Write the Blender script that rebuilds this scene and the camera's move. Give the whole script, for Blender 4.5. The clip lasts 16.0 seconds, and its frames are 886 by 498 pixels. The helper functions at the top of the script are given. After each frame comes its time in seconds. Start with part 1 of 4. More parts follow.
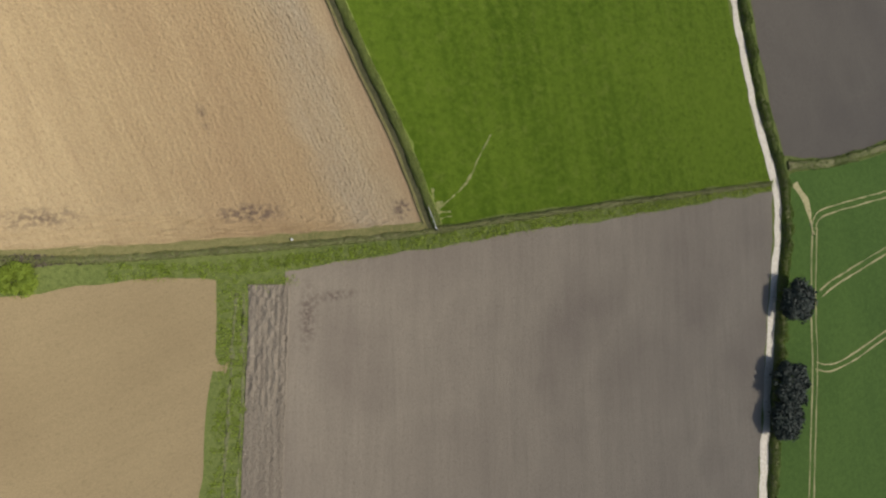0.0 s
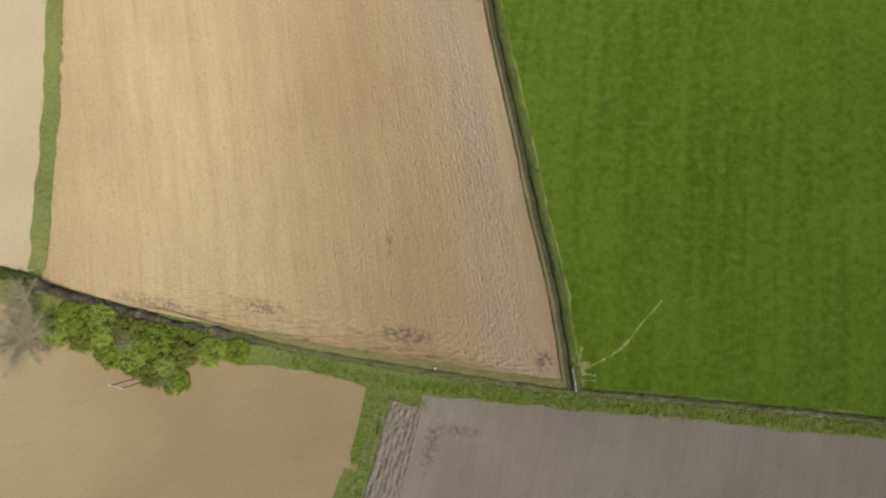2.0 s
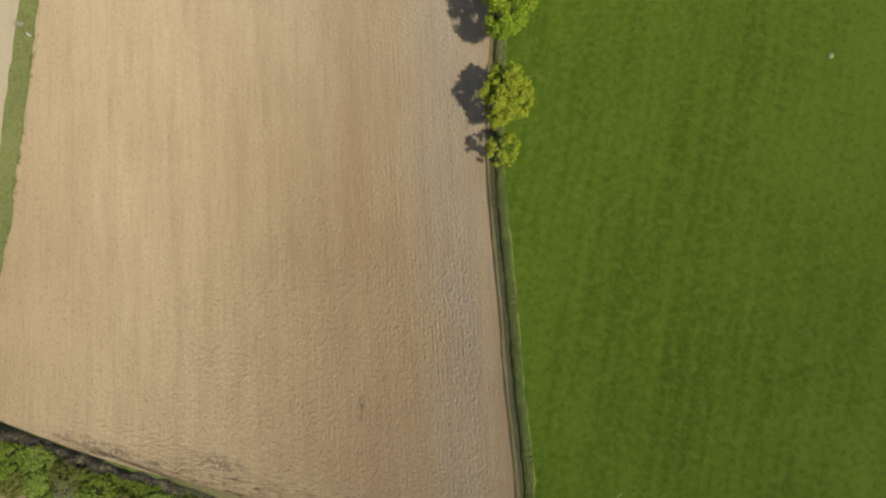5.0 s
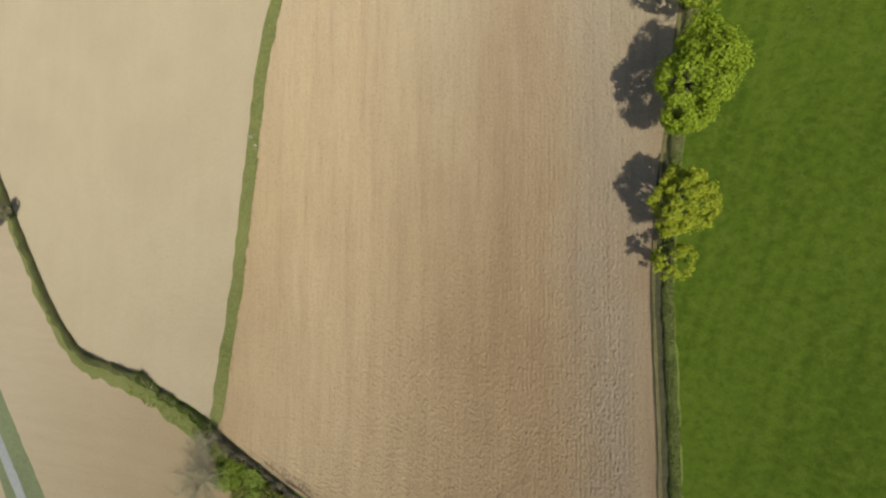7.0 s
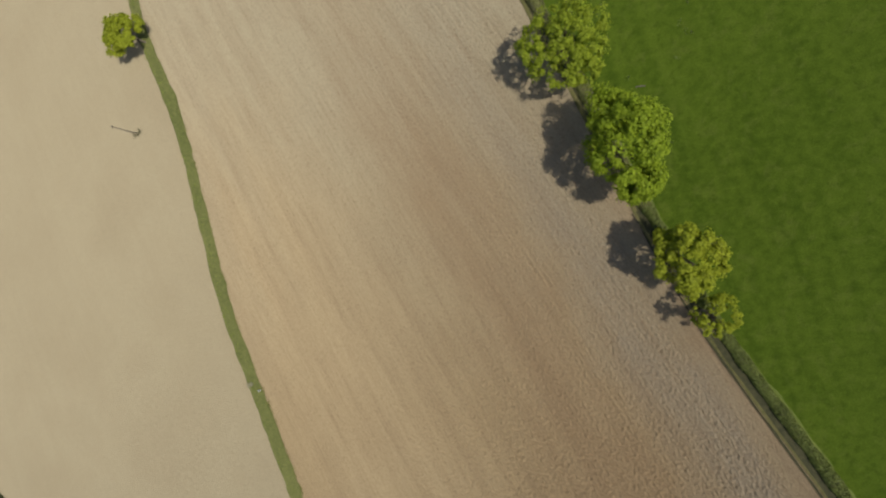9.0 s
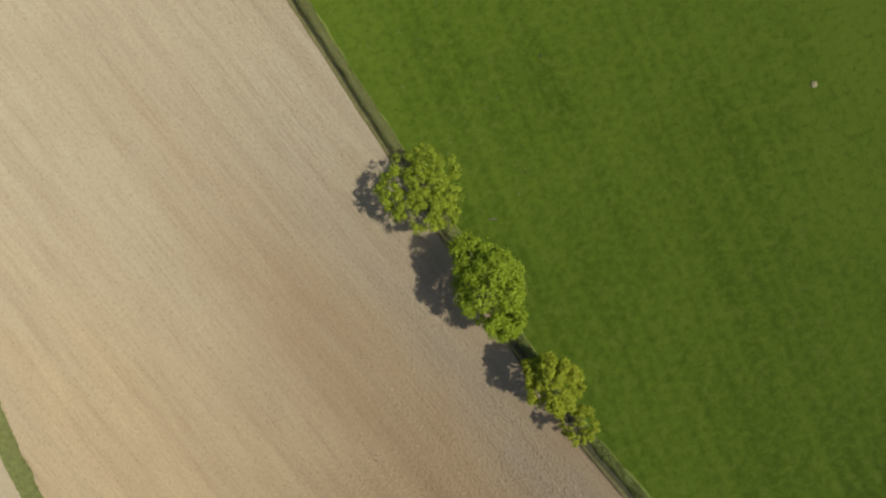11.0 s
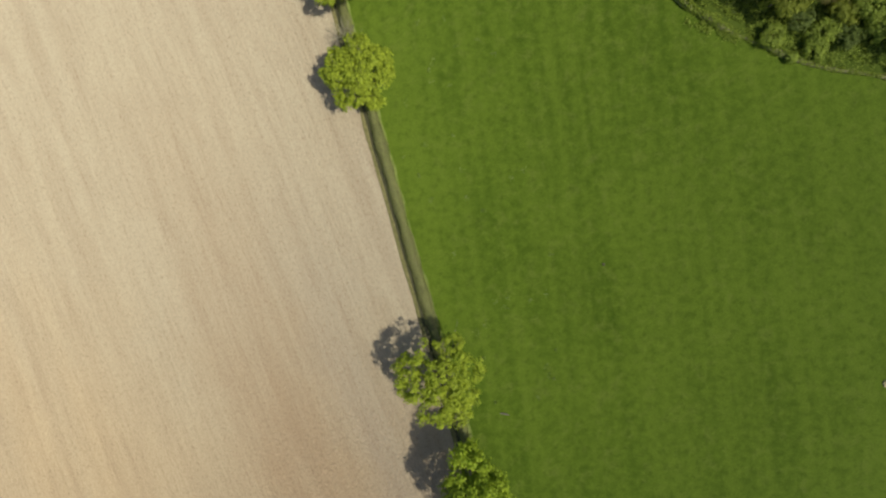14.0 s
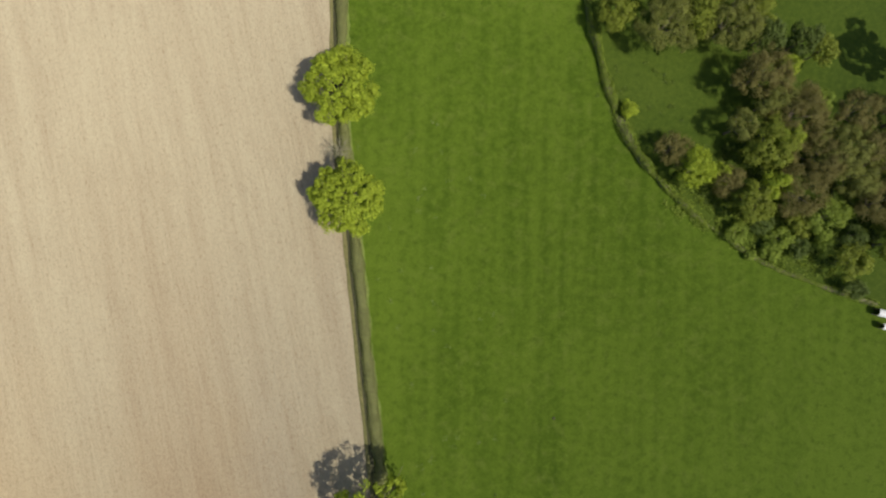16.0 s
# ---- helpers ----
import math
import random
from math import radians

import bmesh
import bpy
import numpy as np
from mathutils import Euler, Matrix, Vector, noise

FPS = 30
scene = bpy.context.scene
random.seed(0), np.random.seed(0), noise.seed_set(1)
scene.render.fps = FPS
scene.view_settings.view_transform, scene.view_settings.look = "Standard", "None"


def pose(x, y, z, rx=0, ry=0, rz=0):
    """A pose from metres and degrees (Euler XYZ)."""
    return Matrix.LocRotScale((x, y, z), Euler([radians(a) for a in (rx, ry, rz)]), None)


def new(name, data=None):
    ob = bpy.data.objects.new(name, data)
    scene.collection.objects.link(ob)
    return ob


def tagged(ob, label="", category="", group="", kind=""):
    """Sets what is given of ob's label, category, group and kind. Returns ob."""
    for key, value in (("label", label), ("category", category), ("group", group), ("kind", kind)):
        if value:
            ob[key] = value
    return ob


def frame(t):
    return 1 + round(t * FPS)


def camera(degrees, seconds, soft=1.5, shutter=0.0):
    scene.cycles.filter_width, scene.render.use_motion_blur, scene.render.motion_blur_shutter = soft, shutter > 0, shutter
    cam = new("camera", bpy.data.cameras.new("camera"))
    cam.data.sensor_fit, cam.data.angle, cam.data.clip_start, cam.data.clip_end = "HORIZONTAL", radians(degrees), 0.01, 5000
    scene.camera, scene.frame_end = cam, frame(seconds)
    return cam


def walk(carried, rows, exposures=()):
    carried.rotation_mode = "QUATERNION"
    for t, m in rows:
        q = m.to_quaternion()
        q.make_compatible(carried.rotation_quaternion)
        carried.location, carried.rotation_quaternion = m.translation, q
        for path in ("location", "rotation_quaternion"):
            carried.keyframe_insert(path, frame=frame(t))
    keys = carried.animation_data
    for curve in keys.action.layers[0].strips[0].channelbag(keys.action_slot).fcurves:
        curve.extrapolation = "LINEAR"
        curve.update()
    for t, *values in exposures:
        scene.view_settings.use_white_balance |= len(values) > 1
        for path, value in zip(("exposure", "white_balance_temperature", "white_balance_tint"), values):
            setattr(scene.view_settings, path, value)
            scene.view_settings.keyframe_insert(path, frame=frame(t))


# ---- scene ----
cam = camera(97.6, 16.0, soft=2.3)
# seconds, place in metres, turn in degrees: a low glide over the fields, looking down
ROWS = [
    (0.0, 0.04, 0.03, 72.35, 3.85, -16.60, -0.02),
    (0.5, -0.31, 5.81, 73.39, 4.08, -3.43, 10.61),
    (1.0, -1.76, 11.49, 73.71, 4.88, -5.97, 13.26),
    (1.5, -3.44, 16.78, 74.06, 5.97, 1.78, 10.61),
    (2.0, -5.27, 21.90, 74.62, 5.62, 2.38, 14.61),
    (2.5, -7.31, 27.28, 75.01, 5.40, 5.34, 15.06),
    (3.0, -9.56, 32.88, 75.17, 4.01, 3.18, 14.41),
    (3.5, -11.22, 38.19, 75.45, 3.15, -0.64, 12.57),
    (4.0, -13.22, 43.44, 75.89, 3.80, -1.76, 15.01),
    (4.2, -14.10, 45.56, 76.01, 4.06, -2.46, 16.71),
    (6.3, -24.44, 67.20, 76.45, 5.25, 1.82, 25.21),
    (6.5, -25.49, 69.06, 76.61, 5.05, 4.74, 26.10),
    (7.0, -27.89, 73.77, 77.03, 2.83, 17.67, 25.01),
    (7.5, -29.54, 78.78, 76.76, -0.48, 22.70, 17.63),
    (8.0, -30.80, 83.87, 75.65, -4.04, 23.19, 5.63),
    (8.5, -31.86, 89.52, 74.46, -1.97, 23.23, -2.50),
    (9.0, -31.69, 95.21, 73.64, -0.67, 18.93, -7.91),
    (9.5, -31.14, 100.42, 72.81, 0.27, 13.69, -11.69),
    (10.0, -29.75, 105.73, 72.68, 0.76, 5.04, -15.37),
    (10.2, -29.16, 107.85, 72.66, 1.15, 3.99, -16.02),
    (12.3, -25.56, 130.73, 71.52, -1.69, -2.20, -7.86),
    (12.5, -25.30, 132.77, 71.15, -0.65, -1.48, -6.26),
    (13.0, -24.82, 138.04, 70.53, 0.61, 1.80, -3.00),
    (13.5, -24.97, 143.85, 70.10, -0.44, -0.76, -1.77),
    (14.0, -25.33, 149.47, 70.00, 0.14, 3.63, 1.81),
    (14.5, -25.80, 154.87, 70.06, 1.76, -3.01, 2.74),
    (15.0, -26.50, 159.96, 70.06, 2.91, -3.77, 2.98),
    (15.5, -27.38, 165.33, 70.27, 3.38, -1.82, 7.53),
    (16.0, -28.27, 170.99, 70.71, 2.01, -1.38, 11.37),
]
walk(cam, [(t, pose(*row)) for t, *row in ROWS],
     exposures=[(0.0, 0.06), (1.0, 0.1), (2.5, 0.05), (6.5, -0.06), (7.5, -0.1), (8.2, -0.25), (9.0, -0.35), (10.0, -0.3), (12.5, 0.1), (16.0, 0.15)])

from mathutils.geometry import delaunay_2d_cdt

# ---- world and sun ----
SUN_WAY = Vector((-0.573, 0.211, -0.792))
sky_world = bpy.data.worlds.new("sky")
scene.world = sky_world
sky_world.use_nodes = True
sky_tree = sky_world.node_tree
sky_node = sky_tree.nodes.new("ShaderNodeTexSky")
sky_node.sky_type = "NISHITA"
sky_node.sun_disc = False
sky_node.dust_density = 2.0
sky_node.sun_elevation = radians(52.3)
sky_node.sun_rotation = radians(110.2)
sky_tree.links.new(sky_node.outputs[0], sky_tree.nodes["Background"].inputs[0])
sky_tree.nodes["Background"].inputs[1].default_value = 0.11
sun_lamp = bpy.data.lights.new("sun", "SUN")
sun_lamp.energy, sun_lamp.angle, sun_lamp.color = 4.25, radians(0.53), (1.0, 0.957, 0.862)
sun = new("sun", sun_lamp)
sun.matrix_world = Matrix.Translation((80, -30, 120)) @ SUN_WAY.to_track_quat("-Z", "Y").to_matrix().to_4x4()

# ---- materials ----
# the drill rows of the stubble field run along ROW_WAY, ROW_SIDE is square to them
ROW_WAY, ROW_SIDE = (-0.41, 0.912, 0.0), (0.912, 0.41, 0.0)


class Mat:
    """A small builder of node materials on world coordinates."""

    def __init__(self, name, rough=0.95):
        self.m = bpy.data.materials.new(name)
        self.m.use_nodes = True
        self.t = self.m.node_tree
        self.b = self.t.nodes["Principled BSDF"]
        self.b.inputs["Roughness"].default_value = rough
        self.b.inputs["Specular IOR Level"].default_value = 0.15
        self.b.inputs["Diffuse Roughness"].default_value = 0.0
        self.pos = self.t.nodes.new("ShaderNodeNewGeometry").outputs["Position"]

    def put(self, socket, value):
        if isinstance(value, bpy.types.NodeSocket):
            self.t.links.new(value, socket)
        else:
            socket.default_value = value

    def dot(self, way, vec=None):
        n = self.t.nodes.new("ShaderNodeVectorMath")
        n.operation = "DOT_PRODUCT"
        self.put(n.inputs[0], vec or self.pos)
        n.inputs[1].default_value = way
        return n.outputs["Value"]

    def math(self, op, a, b=0.0, clamp=False):
        n = self.t.nodes.new("ShaderNodeMath")
        n.operation, n.use_clamp = op, clamp
        self.put(n.inputs[0], a)
        self.put(n.inputs[1], b)
        return n.outputs[0]

    def stretched(self, way, side, along, across):
        """Coordinates drawn out along a direction."""
        c = self.t.nodes.new("ShaderNodeCombineXYZ")
        self.put(c.inputs[0], self.math("MULTIPLY", self.dot(side), across))
        self.put(c.inputs[1], self.math("MULTIPLY", self.dot(way), along))
        return c.outputs[0]

    def noise(self, scale, detail=3.0, vec=None, rough=0.55, warp=0.0):
        n = self.t.nodes.new("ShaderNodeTexNoise")
        self.put(n.inputs["Vector"], vec or self.pos)
        n.inputs["Scale"].default_value, n.inputs["Detail"].default_value = scale, detail
        n.inputs["Roughness"].default_value, n.inputs["Distortion"].default_value = rough, warp
        return n.outputs["Fac"]

    def ramp(self, fac, *stops):
        n = self.t.nodes.new("ShaderNodeValToRGB")
        e = n.color_ramp.elements
        while len(e) < len(stops):
            e.new(0.5)
        for k, (at, col) in zip(e, stops):
            k.position = at
            k.color = (*col, 1) if isinstance(col, tuple) else (col, col, col, 1)
        self.put(n.inputs[0], fac)
        return n.outputs[0]

    def mix(self, fac, a, b, mode="MIX"):
        n = self.t.nodes.new("ShaderNodeMix")
        n.data_type, n.blend_type = "RGBA", mode
        self.put(n.inputs[0], fac)
        for s, v in ((n.inputs[6], a), (n.inputs[7], b)):
            self.put(s, (*v, 1) if isinstance(v, tuple) else v)
        return n.outputs[2]

    def spot(self, x, y, rx, ry, turn=0.0, soft=0.5):
        """1 inside a ragged oval of the plan, 0 outside."""
        c, s = math.cos(radians(turn)), math.sin(radians(turn))
        u = self.math("DIVIDE", self.math("SUBTRACT", self.dot((c, s, 0)), c * x + s * y), rx)
        v = self.math("DIVIDE", self.math("SUBTRACT", self.dot((-s, c, 0)), c * y - s * x), ry)
        d = self.math("SQRT", self.math("ADD", self.math("MULTIPLY", u, u), self.math("MULTIPLY", v, v)))
        d = self.math("ADD", d, self.math("MULTIPLY", self.math("SUBTRACT", self.noise(0.45, 4), 0.5), 1.3))
        return self.ramp(d, (1.0 - soft, 1.0), (1.0, 0.0))

    def bump(self, height, strength=0.5, distance=0.1):
        n = self.t.nodes.new("ShaderNodeBump")
        n.inputs["Strength"].default_value, n.inputs["Distance"].default_value = strength, distance
        self.put(n.inputs["Height"], height)
        self.put(self.b.inputs["Normal"], n.outputs[0])

    def colour(self, col):
        self.put(self.b.inputs["Base Color"], (*col, 1) if isinstance(col, tuple) else col)
        return self


def soil(name, pale, mid, dark, clods=2.2, streak=1.0, north=None, fade=None, red=(), way=ROW_WAY, side=ROW_SIDE, deep=0.12, burnt=(), bands=()):
    m = Mat(name)
    m.b.inputs["Diffuse Roughness"].default_value = 1.0
    broad = m.noise(0.028, 3, rough=0.5)
    col = m.ramp(broad, (0.3, mid), (0.55, pale), (0.75, mid))
    if north:
        col = m.mix(m.ramp(m.math("DIVIDE", m.math("ADD", m.dot((0, 1, 0)), m.math("MULTIPLY", m.noise(0.04, 2), 30.0)), 300.0), (0.26, 0.0), (0.52, 0.85)), col, north)
    if fade:
        way_to, start, end, tone = fade
        col = m.mix(m.ramp(m.math("DIVIDE", m.math("SUBTRACT", m.math("ADD", m.dot(way_to), m.math("MULTIPLY", m.noise(0.05, 3), 25.0)), start), end - start), (0.0, 0.0), (1.0, 1.0)), col, tone)
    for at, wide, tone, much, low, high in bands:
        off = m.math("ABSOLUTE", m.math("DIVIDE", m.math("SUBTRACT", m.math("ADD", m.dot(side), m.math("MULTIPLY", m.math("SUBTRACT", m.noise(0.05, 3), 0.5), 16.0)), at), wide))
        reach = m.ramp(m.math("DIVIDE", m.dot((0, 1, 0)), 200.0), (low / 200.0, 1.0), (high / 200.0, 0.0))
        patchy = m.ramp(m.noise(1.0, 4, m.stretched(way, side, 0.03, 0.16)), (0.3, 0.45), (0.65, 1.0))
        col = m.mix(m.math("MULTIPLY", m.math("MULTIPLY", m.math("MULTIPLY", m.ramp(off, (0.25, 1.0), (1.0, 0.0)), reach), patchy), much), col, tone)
    for spot in red:
        col = m.mix(m.math("MULTIPLY", m.spot(*spot), 0.45), col, tuple(k * 1.35 for k in dark))
    rows = m.noise(1.0, 3, m.stretched(way, side, 0.02, 0.35))
    col = m.mix(m.math("MULTIPLY", m.ramp(rows, (0.42, 0.0), (0.66, 1.0)), 0.22 * streak), col, dark)
    fine_rows = m.noise(1.0, 4, m.stretched(way, side, 0.10, 1.6))
    col = m.mix(m.math("MULTIPLY", m.ramp(fine_rows, (0.45, 0.0), (0.7, 1.0)), 0.24 * streak), col, dark)
    for spot in burnt:
        speck = m.ramp(m.noise(1.3, 4), (0.42, 0.0), (0.55, 1.0))
        col = m.mix(m.math("MULTIPLY", m.math("MULTIPLY", m.spot(*spot), speck), 0.8), col, (0.10, 0.07, 0.055))
    lump = m.noise(clods, 5, m.stretched(way, side, 0.55, 1.0), rough=0.62, warp=0.6)
    # shade between the clods painted in: low parts of the lumps go dark
    col = m.mix(m.math("MULTIPLY", m.ramp(lump, (0.3, 1.0), (0.5, 0.0)), 0.42), col, dark)
    grit = m.noise(5.0, 4, rough=0.65)
    col = m.mix(0.5, col, m.mix(1.0, col, m.ramp(grit, (0.25, 0.6), (0.75, 1.35)), "MULTIPLY"))
    m.colour(col)
    m.bump(m.math("ADD", m.math("MULTIPLY", lump, 1.0), m.math("MULTIPLY", grit, 0.15)), 0.9, deep * 2.2)
    return m.m


def turf(name, base, light, dark, way=(-0.16, 0.987, 0), side=(0.987, 0.16, 0), streak=0.5, rough_scale=1.0, dry=None, pale_spots=(), flecks=None):
    m = Mat(name)
    m.b.inputs["Specular IOR Level"].default_value = 0.04
    m.b.inputs["Diffuse Roughness"].default_value = 0.6
    col = m.ramp(m.noise(0.03, 3), (0.2, dark), (0.5, base), (0.85, light))
    if flecks:
        weave = m.math("ADD", m.math("MULTIPLY", m.math("SINE", m.math("ADD", m.math("MULTIPLY", m.dot(side), 2.05), m.math("MULTIPLY", m.noise(0.05, 2), 5.0))), 0.5), 0.5)
        col = m.mix(m.math("MULTIPLY", m.math("MULTIPLY", weave, m.ramp(m.noise(0.02, 2), (0.38, 0.15), (0.6, 1.0))), 0.42), col, light)
        drag = m.noise(1.0, 3, m.stretched((0.77, 0.64, 0), (-0.64, 0.77, 0), 0.06, 0.5))
        col = m.mix(m.math("MULTIPLY", m.ramp(drag, (0.5, 0.0), (0.66, 1.0)), 0.35), col, dark)
        clump = m.noise(0.34, 5, rough=0.7, warp=0.5)
        col = m.mix(m.math("MULTIPLY", m.ramp(clump, (0.52, 0.0), (0.64, 1.0)), 0.55), col, flecks)
        dung = m.ramp(m.noise(1.9, 2), (0.70, 0.0), (0.74, 1.0))
        col = m.mix(m.math("MULTIPLY", dung, 0.6), col, tuple(k * 0.6 for k in dark))
    # broad ovals mixed towards the lighter tone
    for spot in pale_spots:
        col = m.mix(m.math("MULTIPLY", m.spot(*spot), 0.7), col, light)
    rows = m.noise(1.0, 2, m.stretched(way, side, 0.012, 0.32))
    col = m.mix(m.math("MULTIPLY", m.ramp(rows, (0.42, 0.0), (0.62, 1.0)), streak), col, light)
    tuft = m.noise(0.75 * rough_scale, 5, rough=0.65)
    col = m.mix(m.math("MULTIPLY", m.ramp(tuft, (0.47, 0.0), (0.66, 1.0)), 0.65), col, light)
    col = m.mix(m.math("MULTIPLY", m.ramp(tuft, (0.3, 1.0), (0.46, 0.0)), 0.65), col, dark)
    if dry:
        col = m.mix(m.ramp(m.noise(0.7, 4), (0.5, 0.0), (0.64, 0.8)), col, dry)
    blade = m.noise(6.0, 4)
    col = m.mix(0.6, col, m.mix(1.0, col, m.ramp(blade, (0.25, 0.55), (0.75, 1.4)), "MULTIPLY"))
    m.colour(col)
    m.bump(m.math("ADD", m.math("MULTIPLY", tuft, 0.6), m.math("MULTIPLY", blade, 0.5)), 0.7, 0.12)
    return m.m


def leafage(name, light, dark, through_light=0.35):
    m = Mat(name, 0.6)
    rnd = m.t.nodes.new("ShaderNodeNewGeometry").outputs["Random Per Island"]
    col = m.ramp(m.math("ADD", m.math("MULTIPLY", rnd, 0.6), m.math("MULTIPLY", m.noise(0.5, 3), 0.4)), (0.2, dark), (0.75, light))
    m.colour(col)
    tr = m.t.nodes.new("ShaderNodeBsdfTranslucent")
    m.put(tr.inputs[0], col)
    mx = m.t.nodes.new("ShaderNodeMixShader")
    mx.inputs[0].default_value = through_light
    m.t.links.new(m.b.outputs[0], mx.inputs[1])
    m.t.links.new(tr.outputs[0], mx.inputs[2])
    m.t.links.new(mx.outputs[0], m.t.nodes["Material Output"].inputs[0])
    return m.m


def plain(name, a, b, scale=2.0, rough=0.8, deep=0.03):
    m = Mat(name, rough)
    n = m.noise(scale, 5)
    m.colour(m.ramp(n, (0.3, a), (0.7, b)))
    m.bump(n, 0.5, deep)
    return m.m


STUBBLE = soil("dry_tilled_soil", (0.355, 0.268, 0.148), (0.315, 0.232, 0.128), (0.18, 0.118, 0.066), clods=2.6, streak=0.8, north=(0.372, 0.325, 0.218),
               # first band: paler soil, with the glow opposite the sun painted in too
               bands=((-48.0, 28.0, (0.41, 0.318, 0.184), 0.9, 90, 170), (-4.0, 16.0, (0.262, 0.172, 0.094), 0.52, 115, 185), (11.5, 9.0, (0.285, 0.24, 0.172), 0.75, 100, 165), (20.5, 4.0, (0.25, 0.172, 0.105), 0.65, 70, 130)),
               burnt=((-12.5, 10.5, 6.0, 1.8, 6), (13.2, 12.5, 2.2, 2.6), (-42, 8.5, 8.0, 2.0, 5, 1.0), (-62, 4, 14.0, 1.4, 3, 1.0), (-20.5, 26.5, 0.8, 3.0, 18, 1.0)))
STUBBLE_FAR = soil("pale_dry_soil", (0.352, 0.298, 0.19), (0.325, 0.27, 0.17), (0.25, 0.2, 0.12), streak=0.35)
SOIL_TAN = soil("fine_tan_seedbed", fade=((-1, 0, 0), 85.0, 175.0, (0.33, 0.275, 0.178)), pale=(0.275, 0.21, 0.115), mid=(0.23, 0.172, 0.093), dark=(0.165, 0.12, 0.066), clods=3.0, streak=0.4, way=(0.9, 0.42, 0), side=(0.42, -0.9, 0), deep=0.04)
SOIL_GREY = soil("fine_grey_seedbed", (0.245, 0.207, 0.157), (0.188, 0.155, 0.121), (0.135, 0.108, 0.085), burnt=((-3, -7, 2.0, 7, 0, 1.0), (2, -3.5, 5, 1.2, 8, 1.0)), clods=3.0, streak=0.8, way=(0, 1, 0), side=(1, 0, 0), deep=0.04)
SOIL_DARK = soil("dark_fallow_soil", (0.142, 0.12, 0.094), (0.118, 0.099, 0.08), (0.088, 0.073, 0.06), streak=0.3, deep=0.05)
PLOUGHED = soil("rough_ploughed_soil", (0.235, 0.198, 0.15), (0.2, 0.166, 0.126), (0.095, 0.075, 0.058), clods=3.2, streak=1.3, way=(0, 1, 0), side=(1, 0, 0), deep=0.25)
PASTURE = turf("grazed_pasture", (0.057, 0.094, 0.0085), (0.094, 0.138, 0.014), (0.038, 0.067, 0.006), streak=0.45, flecks=(0.108, 0.138, 0.022), pale_spots=((62, 140, 42, 70, 0, 0.95), (-36, 165, 12, 40, 20, 0.95), (95, 45, 25, 40, 0, 0.95)))
CROP = turf("young_wheat", (0.062, 0.108, 0.024), (0.082, 0.134, 0.03), (0.048, 0.088, 0.02), streak=0.25)
ROUGH_GRASS = turf("rough_verge_grass", (0.105, 0.128, 0.036), (0.165, 0.185, 0.058), (0.06, 0.08, 0.024), streak=0.1, rough_scale=2.0)
LANE_GRASS = turf("dull_lane_grass", (0.135, 0.145, 0.048), (0.185, 0.19, 0.065), (0.082, 0.098, 0.03), streak=0.1, rough_scale=2.0)
EDGE_GRASS = turf("long_edge_grass", (0.14, 0.175, 0.04), (0.2, 0.235, 0.06), (0.085, 0.115, 0.024), streak=0.1, rough_scale=2.0)
TROD = turf("trodden_grass", (0.17, 0.18, 0.06), (0.31, 0.29, 0.15), (0.09, 0.115, 0.025), streak=0.1, rough_scale=2.5)
DRY_GRASS = turf("dry_verge_grass", (0.15, 0.14, 0.055), (0.21, 0.18, 0.08), (0.09, 0.095, 0.032), streak=0.1, rough_scale=2.0)
WOOD_FLOOR = turf("woodland_floor_grass", (0.055, 0.085, 0.011), (0.085, 0.115, 0.016), (0.036, 0.058, 0.009), streak=0.0, rough_scale=1.4)
TRACK = plain("pale_stone_track", (0.33, 0.295, 0.24), (0.48, 0.44, 0.37), 1.5)
ROADSIDE = turf("grey_green_roadside_grass", (0.125, 0.145, 0.075), (0.165, 0.185, 0.095), (0.085, 0.10, 0.05), streak=0.1, rough_scale=1.5)
ROAD = plain("worn_asphalt", (0.20, 0.21, 0.19), (0.27, 0.275, 0.25), 1.2)
# dark tone for the hedge's painted shade, and for furrow and mound earth
SHADE_EARTH = plain("dark_earth_and_shade", (0.03, 0.032, 0.014), (0.07, 0.065, 0.03), 2.0)
MUD = plain("trodden_pale_mud", (0.16, 0.15, 0.06), (0.32, 0.28, 0.15), 1.4)
RUT = plain("rutted_grassy_earth", (0.075, 0.085, 0.035), (0.15, 0.145, 0.07), 2.5)
BARK = plain("grey_brown_bark", (0.10, 0.08, 0.06), (0.2, 0.17, 0.13), 6.0, 0.9)
TWIGS = plain("bare_grey_twigs", (0.20, 0.185, 0.11), (0.28, 0.26, 0.165), 5.0, 0.95)
LEAF_OAK = leafage("fresh_oak_leaves", (0.35, 0.42, 0.035), (0.22, 0.28, 0.025), 0.45)
LEAF_LIME = leafage("bright_green_leaves", (0.335, 0.43, 0.03), (0.21, 0.285, 0.022), 0.45)
LEAF_GOLD = leafage("golden_young_leaves", (0.40, 0.445, 0.035), (0.26, 0.30, 0.025), 0.45)
LEAF_OLIVE = leafage("olive_leaves", (0.25, 0.29, 0.035), (0.16, 0.19, 0.025), 0.45)
LEAF_BROWN = leafage("brown_budding_twigs", (0.215, 0.194, 0.055), (0.142, 0.126, 0.034), 0.42)
LEAF_DARK = leafage("dark_evergreen_leaves", (0.032, 0.042, 0.032), (0.014, 0.02, 0.017), 0.1)
LEAF_HEDGE = leafage("hedge_leaves", (0.19, 0.23, 0.065), (0.085, 0.11, 0.032), 0.3)
LEAF_DEEP = leafage("deep_green_leaves", (0.115, 0.155, 0.028), (0.07, 0.098, 0.018), 0.35)
